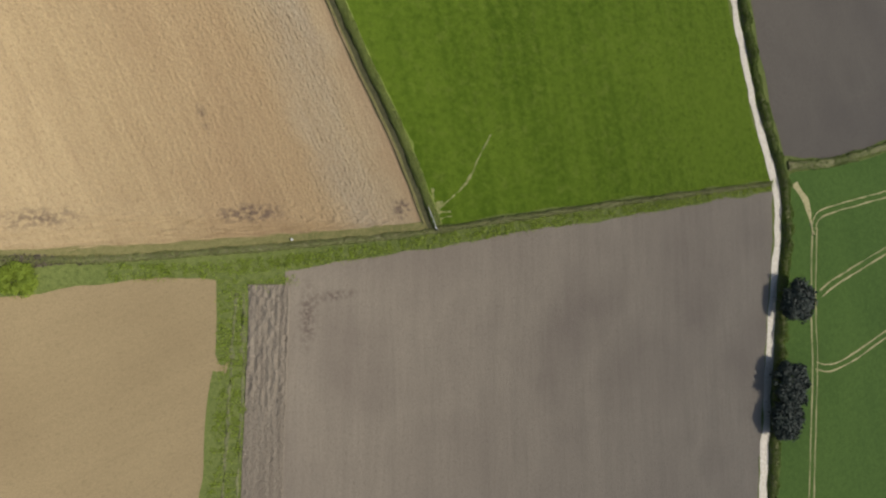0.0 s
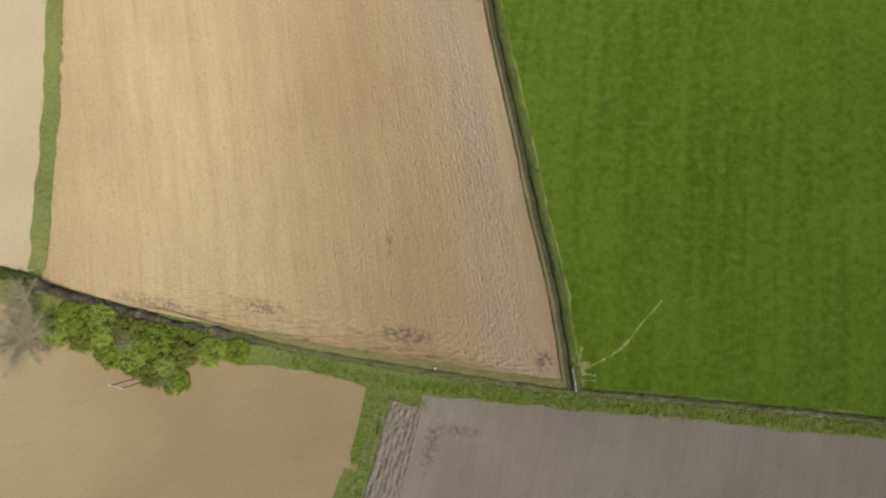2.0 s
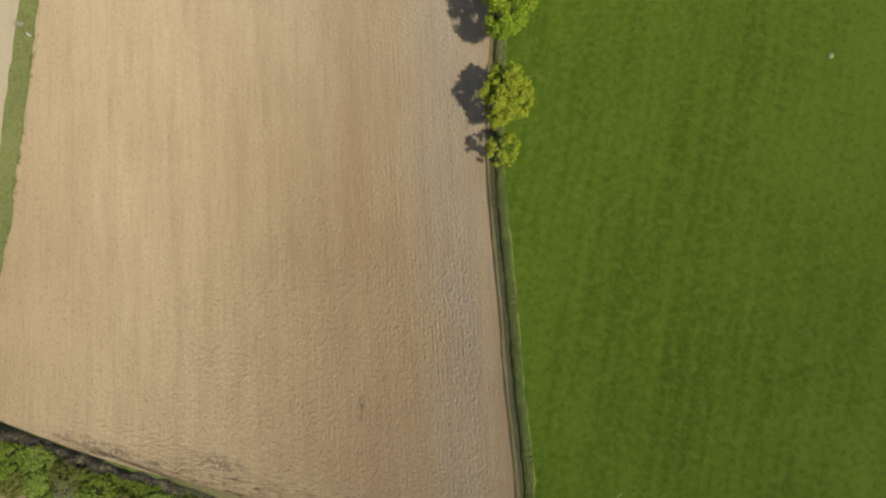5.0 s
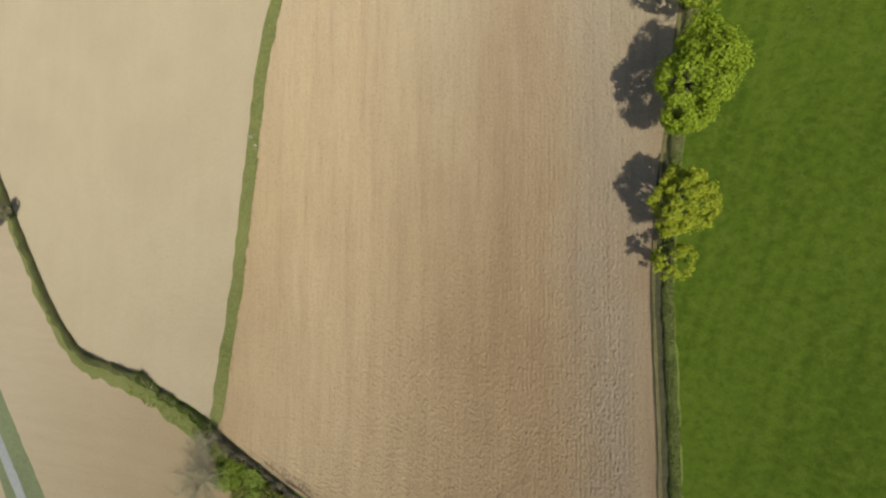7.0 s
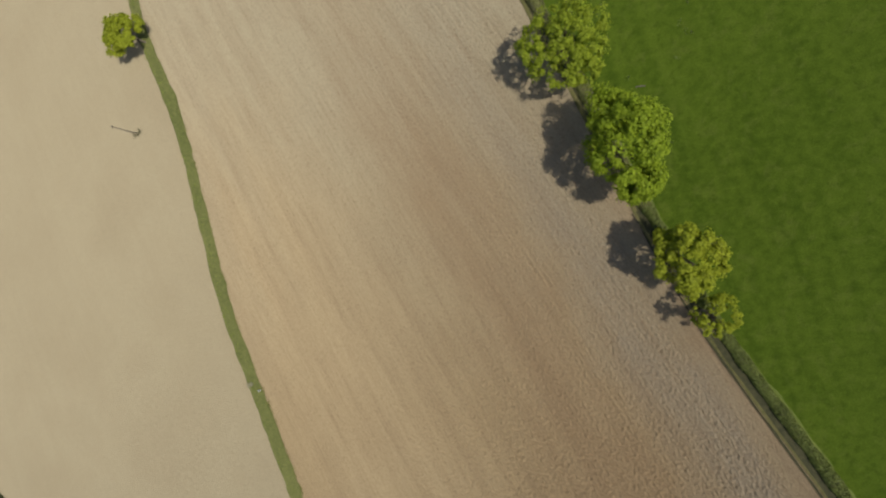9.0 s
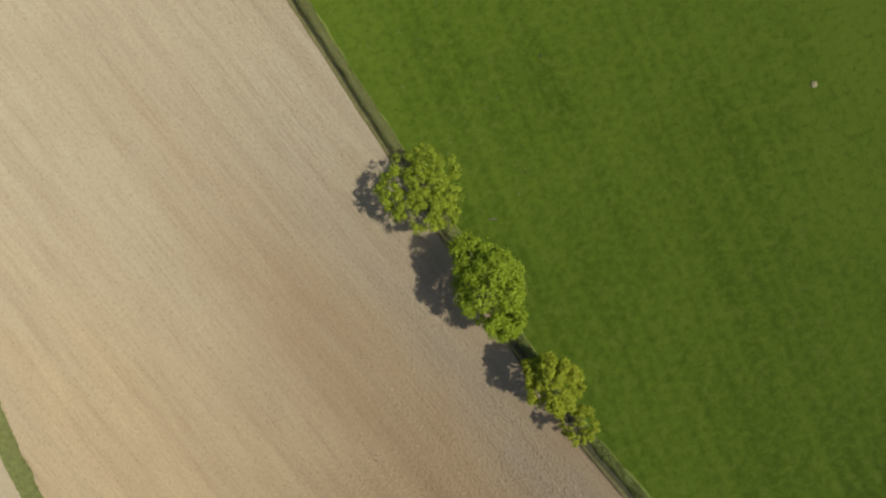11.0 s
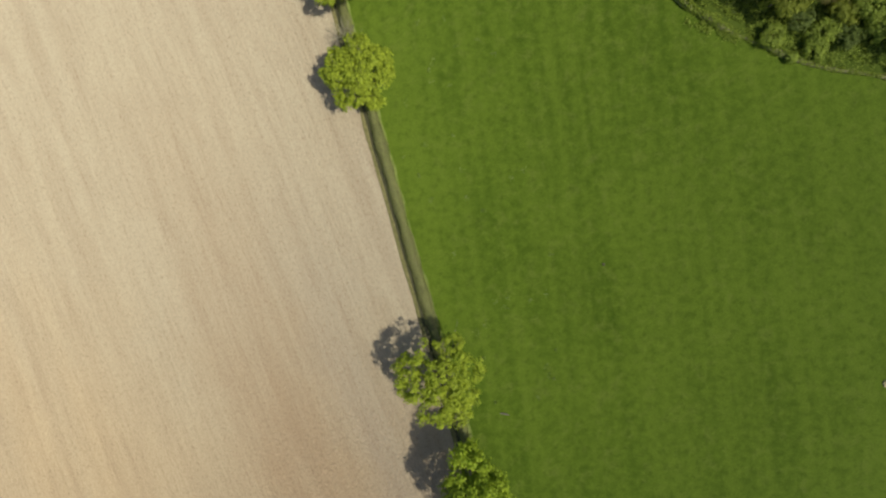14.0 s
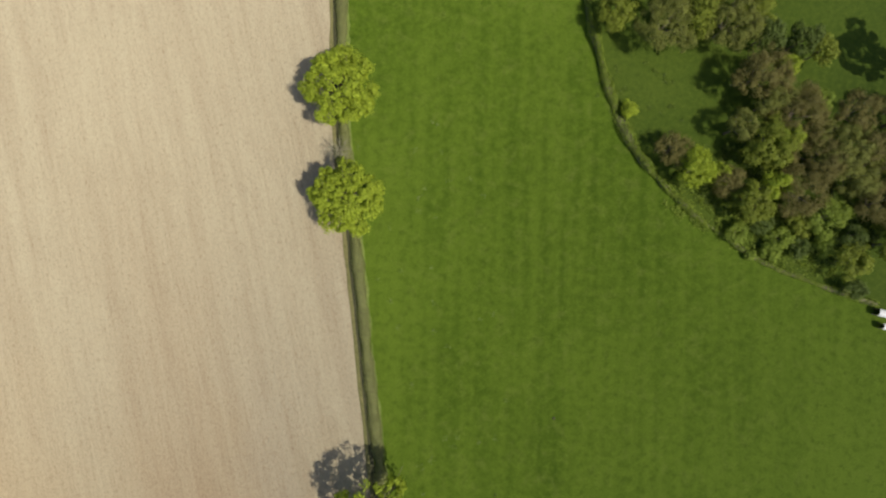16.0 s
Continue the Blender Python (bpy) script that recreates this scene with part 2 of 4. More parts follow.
LEAF_TANGLE = leafage("dark_tangled_twigs", (0.135, 0.108, 0.08), (0.07, 0.058, 0.045), 0.25)
LEAF_WEED = leafage("lush_weed_leaves", (0.255, 0.325, 0.042), (0.155, 0.205, 0.028), 0.42)
LEAF_BRAMBLE = leafage("dull_bramble_leaves", (0.225, 0.24, 0.05), (0.135, 0.148, 0.03), 0.4)
LEAF_SHRUB = leafage("light_shrub_leaves", (0.33, 0.41, 0.075), (0.20, 0.265, 0.045), 0.42)
LEAF_SEDGE = leafage("trimmed_grey_brown_twigs", (0.20, 0.185, 0.10), (0.11, 0.105, 0.055), 0.2)
LEAF_TRIM = leafage("trimmed_olive_hedge_leaves", (0.235, 0.245, 0.082), (0.16, 0.17, 0.058), 0.25)
LEAF_GREEN = leafage("trimmed_green_hedge_leaves", (0.205, 0.24, 0.062), (0.125, 0.152, 0.04), 0.3)
LEAF_DULL = leafage("dull_olive_hedge_leaves", (0.20, 0.215, 0.075), (0.115, 0.125, 0.044), 0.25)
HEDGE_WOOD = plain("woody_hedge_stems", (0.12, 0.12, 0.055), (0.19, 0.175, 0.09), 3.0, 0.95, 0.1)
ROOF = plain("white_sheet_metal", (0.42, 0.42, 0.41), (0.55, 0.55, 0.53), 3.0, 0.5, 0.01)
TIMBER = plain("weathered_timber", (0.12, 0.10, 0.08), (0.22, 0.19, 0.15), 8.0)

# ---- helpers of the place ----
rng = np.random.default_rng(7)


def mesh_of(name, verts, faces, material, smooth=False):
    me = bpy.data.meshes.new(name)
    me.from_pydata(verts, [], faces)
    me.materials.append(material)
    if smooth:
        me.polygons.foreach_set("use_smooth", [True] * len(me.polygons))
    me.update()
    return me


def part(name, bm, material, parent, label=""):
    """Links a bmesh as one mesh object under a thing or part."""
    me = bpy.data.meshes.new(name)
    bm.to_mesh(me)
    bm.free()
    me.materials.append(material)
    ob = new(name, me)
    ob.parent = parent
    return tagged(ob, label)


def part_mesh(name, me, parent, label=""):
    ob = new(name, me)
    ob.parent = parent
    return tagged(ob, label)


def dense(line, step=1.5):
    """A polyline cut into short, evenly long steps along a smooth curve."""
    p = np.array(line, float)
    ext = np.vstack([2 * p[0] - p[1], p, 2 * p[-1] - p[-2]])
    out = []
    for a, b, c, d in zip(ext, ext[1:], ext[2:], ext[3:]):
        n = max(2, int(np.linalg.norm(c - b) / step))
        for s in np.linspace(0, 1, n, endpoint=False):
            out.append(0.5 * (2 * b + (c - a) * s + (2 * a - 5 * b + 4 * c - d) * s**2 + (3 * b - a - 3 * c + d) * s**3))
    return np.array(out + [p[-1]])


def wobble(n, size, smooth=5):
    w = rng.normal(0, 1, n + 4 * smooth)
    k = np.hanning(2 * smooth + 1)
    w = np.convolve(w, k / np.sqrt((k**2).sum()), "same")[2 * smooth:2 * smooth + n]
    return w * size


def sides(line):
    t = np.gradient(line, axis=0)
    t /= np.linalg.norm(t, axis=1)[:, None]
    return np.stack([t[:, 1], -t[:, 0]], 1)


def beside(line, off):
    """A line moved to its right."""
    d = np.array(line, float)
    return [tuple(q) for q in d + sides(d) * off]


def sheet(name, outline, z, material, label, ragged=0.25):
    """A field: one sheet with a slightly uneven border."""
    pts = []
    for a, b in zip(outline, outline[1:] + outline[:1]):
        n = max(1, int(math.dist(a, b) / 2.0))
        for s in range(n):
            pts.append((a[0] + (b[0] - a[0]) * s / n, a[1] + (b[1] - a[1]) * s / n))
    p = np.array(pts) + np.stack([wobble(len(pts), ragged, 2), wobble(len(pts), ragged, 2)], 1)
    k = len(p)
    flat, _, tris, *_ = delaunay_2d_cdt([Vector(q) for q in p], [(i, (i + 1) % k) for i in range(k)], [], 1, 0.001)
    ob = new(name, mesh_of(name, [(q.x, q.y, z) for q in flat], tris, material))
    return tagged(ob, label, "field", kind="structure")


def ribbon(name, line, profile, material, label, ragged=0.2, step=1.5, category="verge", kind="structure", lumps=0.0):
    """A long strip along a line; profile: (offset to the right, height) from edge to edge."""
    d = dense(line, step)
    s = sides(d)
    verts, faces, k = [], [], len(profile)
    cols = [(o + wobble(len(d), ragged, 2), h + (wobble(len(d), lumps, 1) if 0 < j < k - 1 else 0)) for j, (o, h) in enumerate(profile)]
    for i in range(len(d)):
        for o, h in cols:
            verts.append((*(d[i] + s[i] * o[i]), h if np.isscalar(h) else h[i]))
    for i in range(len(d) - 1):
        for j in range(k - 1):
            a = i * k + j
            faces.append((a, a + 1, a + k + 1, a + k))
    ob = new(name, mesh_of(name, verts, faces, material, True))
    me = ob.data
    if me.polygons[0].normal.z < 0:
        me.flip_normals()
    return tagged(ob, label, category, kind=kind)


def leaf_mesh(name, centres, normals, size, material, spread=0.6, seed=1):
    """Many small leaf sprays: a bent quad each, turned roughly to its normal."""
    r = np.random.default_rng(seed)
    n = len(centres)
    nor = normals + r.normal(0, spread, (n, 3))
    nor /= np.linalg.norm(nor, axis=1)[:, None] + 1e-9
    a = np.cross(nor, r.normal(0, 1, (n, 3)))
    a /= np.linalg.norm(a, axis=1)[:, None] + 1e-9
    b = np.cross(nor, a)
    sz = (size * r.uniform(0.6, 1.3, n))[:, None]
    lift = nor * sz * 0.25
    quad = np.stack([centres - a * sz * 0.9, centres - b * sz * 0.55 + lift, centres + a * sz * 0.9, centres + b * sz * 0.55 + lift], 1).reshape(-1, 3)
    me = bpy.data.meshes.new(name)
    me.vertices.add(4 * n)
    me.vertices.foreach_set("co", quad.astype(np.float32).ravel())
    idx = np.arange(4 * n).reshape(n, 4)
    tri = np.concatenate([idx[:, [0, 1, 3]], idx[:, [1, 2, 3]]], 1).reshape(-1, 3)
    me.loops.add(tri.size)
    me.loops.foreach_set("vertex_index", tri.ravel().astype(np.int32))
    me.polygons.add(len(tri))
    me.polygons.foreach_set("loop_start", np.arange(0, tri.size, 3, dtype=np.int32))
    me.materials.append(material)
    me.update(calc_edges=True)
    return me


def limb(bm, a, b, r0, r1, n=6):
    """A tapered, closed branch between two points."""
    a, b = Vector(a), Vector(b)
    q = (b - a).to_track_quat("Z", "Y")
    rings = []
    for p, r in ((a, r0), (a.lerp(b, 0.5) + q @ Vector((r0 * 0.4, r0 * 0.3, 0)), (r0 + r1) / 2), (b, r1)):
        rings.append([bm.verts.new(p + q @ Vector((r * math.cos(k * 2 * math.pi / n), r * math.sin(k * 2 * math.pi / n), 0))) for k in range(n)])
    for u, v in zip(rings, rings[1:]):
        for k in range(n):
            bm.faces.new((u[k], u[(k + 1) % n], v[(k + 1) % n], v[k]))
    bm.faces.new(rings[-1])
    bm.faces.new(rings[0][::-1])


def crown_points(rx, ry, rz, clumps, leaves, r, clump_size, uneven=0.11, open_part=0.0, boughs=13):
    """Places and outward directions of the leaf sprays of a crown about the origin: rounded boughs set round the middle, each of many small clumps, with gaps between."""
    k = np.arange(boughs)
    z = 1.0 - 1.35 * (k + 0.4) / boughs
    a = k * 2.39996 + r.uniform(0, 6.28)
    d = np.stack([np.sqrt(np.maximum(0, 1 - z * z)) * np.cos(a), np.sqrt(np.maximum(0, 1 - z * z)) * np.sin(a), z], 1) + r.normal(0, 0.13, (boughs, 3))
    d /= np.linalg.norm(d, axis=1)[:, None]
    mid = d * (0.60 + r.normal(0, uneven * 0.8, boughs))[:, None]
    wide = 0.40 * r.uniform(0.72, 1.22, boughs)
    n = int(clumps * 1.5)
    b = r.choice(boughs, n, p=wide**2 / (wide**2).sum())
    u = r.normal(0, 1, (n, 3)) + 0.8 * d[b]
    u /= np.linalg.norm(u, axis=1)[:, None]
    c = mid[b] + u * (wide[b] * r.uniform(0.72, 1.06, n))[:, None]
    keep = np.linalg.norm(c, axis=1) > 0.42
    if open_part:
        keep &= r.random(n) > open_part
    c = (c[keep] * np.array([rx, ry, rz]))[:clumps]
    size = clump_size * r.uniform(0.55, 1.3, len(c))
    per = max(8, leaves // len(c))
    v = r.normal(0, 1, (len(c) * per, 3))
    v /= np.linalg.norm(v, axis=1)[:, None]
    v[:, 2] = np.where(v[:, 2] < -0.3, -v[:, 2], v[:, 2])
    rep = np.repeat(np.arange(len(c)), per)
    p = c[rep] + v * (size[rep] * r.uniform(0.45, 1.15, len(rep)))[:, None]
    return p, v + 0.45 * u[keep][:clumps][rep] + np.array([0.12, -0.04, 0.35]), c


def tree(x, y, rx, ry, height, leaf, label, seed, leaves=6000, clumps=90, size=0.30, turn=0.0, base=None, open_part=0.0, clump=None, kind="tree", bark=None, group="", boughs=13):
    """A tree: tapered trunk, limbs, and a crown of many small leaf sprays in uneven clumps. x, y is the crown's middle, base the trunk's foot."""
    r = np.random.default_rng(seed)
    bx, by = base or (x, y)
    thing = new(kind)
    thing.location = (bx, by, 0)
    tagged(thing, label, kind, group)
    rz = height * 0.36
    mid = np.array([x - bx, y - by, height - rz * 1.05])
    p, n, c = crown_points(rx, ry, rz, int(clumps * 1.6), leaves, r, clump or max(rx, ry) * 0.115, open_part=open_part, boughs=boughs)
    t = radians(turn)
    rot = np.array([[math.cos(t), -math.sin(t), 0], [math.sin(t), math.cos(t), 0], [0, 0, 1]])
    p, n, c = p @ rot.T + mid, n @ rot.T, c @ rot.T + mid
    p[:, 2] = np.maximum(p[:, 2], 0.15)
    thick = 0.035 * height
    fork = Vector(mid) * 0.45
    fork.z = height * 0.3
    bm = bmesh.new()
    limb(bm, (0, 0, -0.1), fork, thick, thick * 0.7, 9)
    part("trunk", bm, bark or BARK, thing)
    picks = c[r.permutation(len(c))[:12]]
    for q in picks:
        bm = bmesh.new()
        knee = fork.lerp(Vector(q), 0.5) + Vector((0, 0, 0.4))
        limb(bm, fork, knee, thick * 0.45, thick * 0.26, 6)
        limb(bm, knee, q, thick * 0.26, thick * 0.06, 5)
        for _ in range(4):
            tip = Vector(q) + Vector(r.normal(0, 1, 3)) * rx * 0.16
            limb(bm, knee.lerp(Vector(q), r.uniform(0.3, 0.9)), tip, thick * 0.1, thick * 0.03, 4)
        part("limb", bm, bark or BARK, thing)
    part_mesh("crown", leaf_mesh("crown", p, n, size, leaf, seed=seed), thing)
    return thing


def bare_tree(x, y, radius, height, label, seed, twigs=260):
    """A leafless tree of forking grey branches."""
    r = np.random.default_rng(seed)
    thing = tagged(new("bare_tree"), label, "tree")
    thing.location = (x, y, 0)
    bm = bmesh.new()
    top = Vector((0, 0, height * 0.4))
    limb(bm, (0, 0, -0.1), top, 0.3, 0.2, 8)
    part("trunk", bm, TWIGS, thing)
    for k in range(12):
        a = k * 0.524 + r.uniform(-0.2, 0.2)
        reach = radius * r.uniform(0.45, 0.95)
        far = Vector((math.cos(a) * reach, math.sin(a) * reach, height * r.uniform(0.55, 1.0)))
        bm = bmesh.new()
        limb(bm, top, far, 0.08, 0.02, 5)
        for _ in range(twigs // 12):
            s = top.lerp(far, r.uniform(0.25, 1.0))
            tip = s + Vector((r.normal(0, 0.24) * radius, r.normal(0, 0.24) * radius, r.normal(0.04, 0.12) * height))
            limb(bm, s, tip, 0.02, 0.006, 3)
        part("branch", bm, TWIGS, thing)
    return thing


def hedge(name, line, width, height, leaf, label, seed, per_metre=70, size=0.16, heights=None, gaps=0.0, category="hedge", spread=0.7, rough=0.22):
    """A hedge: a dark woody core and a coat of leaf sprays, uneven in height and width."""
    d = dense(line, 0.8)
    r = np.random.default_rng(seed)
    s = sides(d)
    hs = np.interp(np.arange(len(d)), np.linspace(0, len(d) - 1, len(heights)), heights) if heights else np.full(len(d), height)
    hs = hs * np.clip(1 + wobble(len(d), rough, 3), 0.3, 2.0)
    ws = width * np.clip(1 + wobble(len(d), rough * 0.5, 3), 0.45, 1.6)
    thing = tagged(new(name), label, category)
    verts, faces = [], []
    prof = ((-0.38, 0.0), (-0.36, 0.45), (-0.18, 0.68), (0.18, 0.68), (0.36, 0.45), (0.38, 0.0))
    for i in range(len(d)):
        for o, h in prof:
            verts.append((*(d[i] + s[i] * o * ws[i]), h * hs[i]))
    for i in range(len(d) - 1):
        for j in range(5):
            a = i * 6 + j
            faces.append((a, a + 6, a + 7, a + 1))
    part_mesh("core", mesh_of("core", verts, faces, HEDGE_WOOD, True), thing, "dark woody inside of the hedge")
    long_by = np.linalg.norm(np.diff(d, axis=0), axis=1).sum()
    n = int(long_by * per_metre)
    i = r.integers(0, len(d) - 1, n)
    f = r.random(n)[:, None]
    ang = r.uniform(0.0, math.pi, n)
    fac = r.uniform(0.8, 1.0 + 0.45 * rough, n) * (1 + 0.15 * np.sin(i * 0.9) * np.cos(i * 0.37))
    off = np.cos(ang) * 0.5 * fac
    up = np.sqrt(np.sin(ang)) * fac
    base = d[i] * (1 - f) + d[i + 1] * f
    p = np.concatenate([base + s[i] * (off * ws[i])[:, None], (up * hs[i])[:, None]], 1)
    nor = np.concatenate([s[i] * np.cos(ang)[:, None], np.sin(ang)[:, None]], 1)
    if gaps:
        keep = np.sin(i * 0.21) + np.sin(i * 0.083 + 1) > -2 + 2.2 * gaps
        p, nor = p[keep], nor[keep]
    leaves = part_mesh("foliage", leaf_mesh("foliage", p, nor, size, leaf, spread, seed), thing)
    tagged(leaves, kind="stuff")
    return thing


def tufts(name, line, width, leaf, label, seed, per_metre=40, tall=0.5, size=0.16):
    """Rough grass and weeds along a line: many small blades and sprays in clumps."""
    d = dense(line, 0.8)
    r = np.random.default_rng(seed)
    s = sides(d)
    long_by = np.linalg.norm(np.diff(d, axis=0), axis=1).sum()
    m = int(long_by * per_metre / 14)
    i = r.integers(0, len(d), m)
    spots = d[i] + s[i] * (r.uniform(-0.5, 0.5, m) * width)[:, None]
    h = tall * r.uniform(0.3, 1.2, m)
    rep = np.repeat(np.arange(m), 14)
    k = len(rep)
    p = np.concatenate([spots[rep] + r.normal(0, 0.28, (k, 2)), (h[rep] * r.random(k))[:, None]], 1)
    nor = np.concatenate([r.normal(0, 0.5, (k, 2)), np.ones((k, 1))], 1)
    return tagged(new(name, leaf_mesh(name, p, nor, size, leaf, 0.7, seed)), label, "grass", kind="stuff")


# ---- the plan: lines of the fields ----
MAIN = [(19, 9), (12, 26), (5, 40), (-2, 55), (-13, 78), (-21, 99.5), (-28, 121.5), (-33, 136.5), (-39, 155), (-45, 174), (-51, 193), (-56, 215), (-62, 240), (-72, 300)]
LANE = [(-88, 4), (-95, 30), (-102.3, 53), (-108.4, 71.2), (-115, 91), (-120, 118), (-125, 143), (-134, 168), (-137, 188), (-140, 230), (-146, 300)]
CROSS_TOP = [(-86, 1), (-70, 1.5), (-47, 3), (-32, 3.5), (-16, 5), (2, 7), (18, 9.2), (36, 12.5), (64, 17.3), (112, 25)]
CROSS_LOW = [(-86, -5), (-70, -5), (-45, -3), (-32, -1), (-18, -0.3), (-7, 1), (12, 4), (36, 8.3), (64, 13.3), (113, 22.5)]
TRACK_LINE = [(92, 140), (97, 100), (102.2, 73), (104.9, 58), (108.0, 43), (112.8, 28), (114.2, 20), (113.6, 9), (111.2, -2), (109.3, -13), (107.2, -27), (103.5, -54), (98, -100)]
FAR_HEDGE = [(-90, 3), (-113, 1.0), (-137, -5.2), (-149.6, -3.2), (-164, 3.0), (-191, 18), (-218, 34), (-246, 51), (-262, 60)]
BIG_HEDGE = [(-262, 60), (-252, 100), (-241, 126), (-229, 162), (-225, 185), (-222, 300)]
WOOD_EDGE = [(-16, 260), (-13, 240), (-9.5, 224), (-6, 216), (-2, 208), (5, 198), (17, 189.3), (31, 183.3), (43, 181), (54, 179.5), (66, 178)]
ROAD_LINE = [(-340, 15), (-257, -14), (-225.6, -25), (-203, -32), (-181, -39.4), (-158.5, -49.5), (-136, -60), (-80, -88)]

# ---- ground and fields ----
bm = bmesh.new()
bmesh.ops.create_grid(bm, x_segments=8, y_segments=8, size=2200)
tagged(part("ground", bm, ROUGH_GRASS, None), "wide flat farmland covered in rough green grass", "ground", kind="structure")


def lumps(u, v, seed):
    r = np.random.default_rng(seed)
    g = r.normal(0, 1, (256, 256))
    iu, iv = np.floor(u).astype(int), np.floor(v).astype(int)
    fu, fv = u - iu, v - iv
    fu, fv = fu * fu * (3 - 2 * fu), fv * fv * (3 - 2 * fv)
    q = lambda a, b: g[a % 256, b % 256]
    return (q(iu, iv) * (1 - fu) + q(iu + 1, iv) * fu) * (1 - fv) + (q(iu, iv + 1) * (1 - fu) + q(iu + 1, iv + 1) * fu) * fv


def relief(name, X, Y, Z, material, label):
    """A field as a fine grid with real height in it."""
    co = np.stack([X, Y, Z], -1).reshape(-1, 3)
    n, m = X.shape
    a = (np.arange(n - 1)[:, None] * m + np.arange(m - 1)[None]).ravel()
    quads = np.stack([a, a + 1, a + m + 1, a + m], 1)
    me = bpy.data.meshes.new(name)
    me.vertices.add(len(co))
    me.vertices.foreach_set("co", co.astype(np.float32).ravel())
    me.loops.add(quads.size)
    me.loops.foreach_set("vertex_index", quads.ravel().astype(np.int32))
    me.polygons.add(len(quads))
    me.polygons.foreach_set("loop_start", np.arange(0, quads.size, 4, dtype=np.int32))
    me.polygons.foreach_set("use_smooth", np.ones(len(quads), bool))
    me.materials.append(material)
    me.update(calc_edges=True)
    return tagged(new(name, me), label, "field", kind="structure")


def ploughed_field():
    """A narrow strip of open furrows and turned slices."""
    ys = np.arange(-70.0, -1.5, 0.22)
    f = np.linspace(0, 1, 60)
    X = (-12.6 + 0.025 * np.minimum(ys + 30, 0))[:, None] + 6.4 * f[None] + 0.1 * lumps(ys / 5, ys * 0, 8)[:, None]
    Y = np.repeat(ys[:, None], 60, 1)
    rough = np.clip((ys + 26) / 6, 0.25, 1.0)[:, None]
    slices = np.abs(np.sin(X * 3.3 + 0.5 * lumps(X, Y / 3, 9)))
    Z = 0.12 + rough * (0.13 * slices + 0.12 * lumps(X / 0.6, Y / 1.1, 10) + 0.05 * lumps(X / 0.3, Y / 0.4, 11))
    Z[:, [0, -1]] = 0.01
    relief("field_ploughed", X, Y, np.maximum(Z, 0.01), PLOUGHED, "narrow strip of rough ploughed earth in open furrows")


def tilled_field():
    """The large tilled field between the lane and the boundary hedge, with real clods and drill ridges near the flight.
    """
    main, lane = np.array(MAIN), np.array(LANE)
    ys = np.concatenate([np.arange(2.0, 120.0, 0.17), np.arange(120.0, 258.0, 0.34)])
    xr = np.interp(ys, main[:, 1], main[:, 0]) - 0.7
    low = np.array(CROSS_TOP)
    xr = np.where(ys < 9.5, np.minimum(xr, np.interp(ys, low[:, 1], low[:, 0]) - 2), xr)
    xl = np.interp(ys, lane[:, 1], lane[:, 0]) + 1.2
    cols = 680
    f = 1 - (1 - np.linspace(0, 1, cols)) ** 1.3
    X = xl[:, None] + (xr - xl)[:, None] * f[None]
    Y = np.repeat(ys[:, None], cols, 1)

    U = X * ROW_SIDE[0] + Y * ROW_SIDE[1]
    V = X * ROW_WAY[0] + Y * ROW_WAY[1]
    rim = np.clip((xr[:, None] - X - 1.5) / 6, 0.12, 1)
    head = np.clip(1 - (Y - np.interp(X, low[:, 0], low[:, 1]) - 5) / 4, 0, 1)
    patch = np.clip((X + 82) / 32, 0.12, 1) * np.clip(1.35 - Y / 140, 0.38, 1.0) * np.clip(0.95 + 0.12 * lumps(U / 14, V / 25, 3), 0.7, 1.15) * rim
    bits = np.maximum(lumps((U + 0.3 * V) / 0.21, (V - 0.3 * U) / 0.29, 4) + 0.2, -0.5)
    across = np.maximum(lumps(X / 0.7, (Y - 0.1 * X) / 0.3, 12) + 0.25, -0.45)
    Z = 0.14 + patch * (0.125 * (bits * (1 - head) + 1.1 * across * head) + 0.04 * lumps(U / 0.22, V / 0.26, 5)) + 0.03 * patch * np.sin(U * 7.8 + 0.8 * lumps(U / 6, V / 20, 13)) + 0.018 * lumps(U / 0.45, V / 9, 6)
    Z = np.clip(Z, 0.03, 0.9)
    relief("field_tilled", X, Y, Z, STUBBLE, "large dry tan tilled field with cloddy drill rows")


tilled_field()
sheet("field_pale", LANE[::-1] + FAR_HEDGE + BIG_HEDGE + [(-200, 340), (-146, 340)], 0.02, STUBBLE_FAR, "pale dry tan field beside a grassy lane")
sheet("field_beside_road", [(-95, 0)] + FAR_HEDGE[1:8] + [(-258, 20), (-256, -10), (-225, -20), (-181, -33), (-158, -44), (-136, -55), (-60, -80), (-60, -8)], 0.012, SOIL_TAN, "pale bare field between hedge and road")
sheet("field_tan", [(-17.5, -0.5), (-17.3, -15), (-18, -24), (-18.5, -36), (-20, -120), (-140, -120), (-142, -55), (-128, -5), (-110, -2.5), (-92, -4), (-70, -5), (-45, -3), (-32, -1)], 0.02, SOIL_TAN, "smooth tan seedbed with a grass border")
sheet("field_grey", [(-6.9, 0.6), (12, 4), (36, 8.3), (64, 13.3), (112.5, 22.3)] + [(x - 1.6, y) for x, y in TRACK_LINE[6:]] + [(-8.2, -100), (-6.9, -30)], 0.02, SOIL_GREY, "smooth grey-brown seedbed beside a pale track")
ploughed_field()
sheet("pasture", MAIN + [(-30, 320), (-16, 262)] + WOOD_EDGE[1:] + [(92, 176)] + [(x - 1.6, y) for x, y in TRACK_LINE[:6]] + CROSS_TOP[:5:-1], 0.02, PASTURE, "bright green grazed pasture with faint rolled stripes")
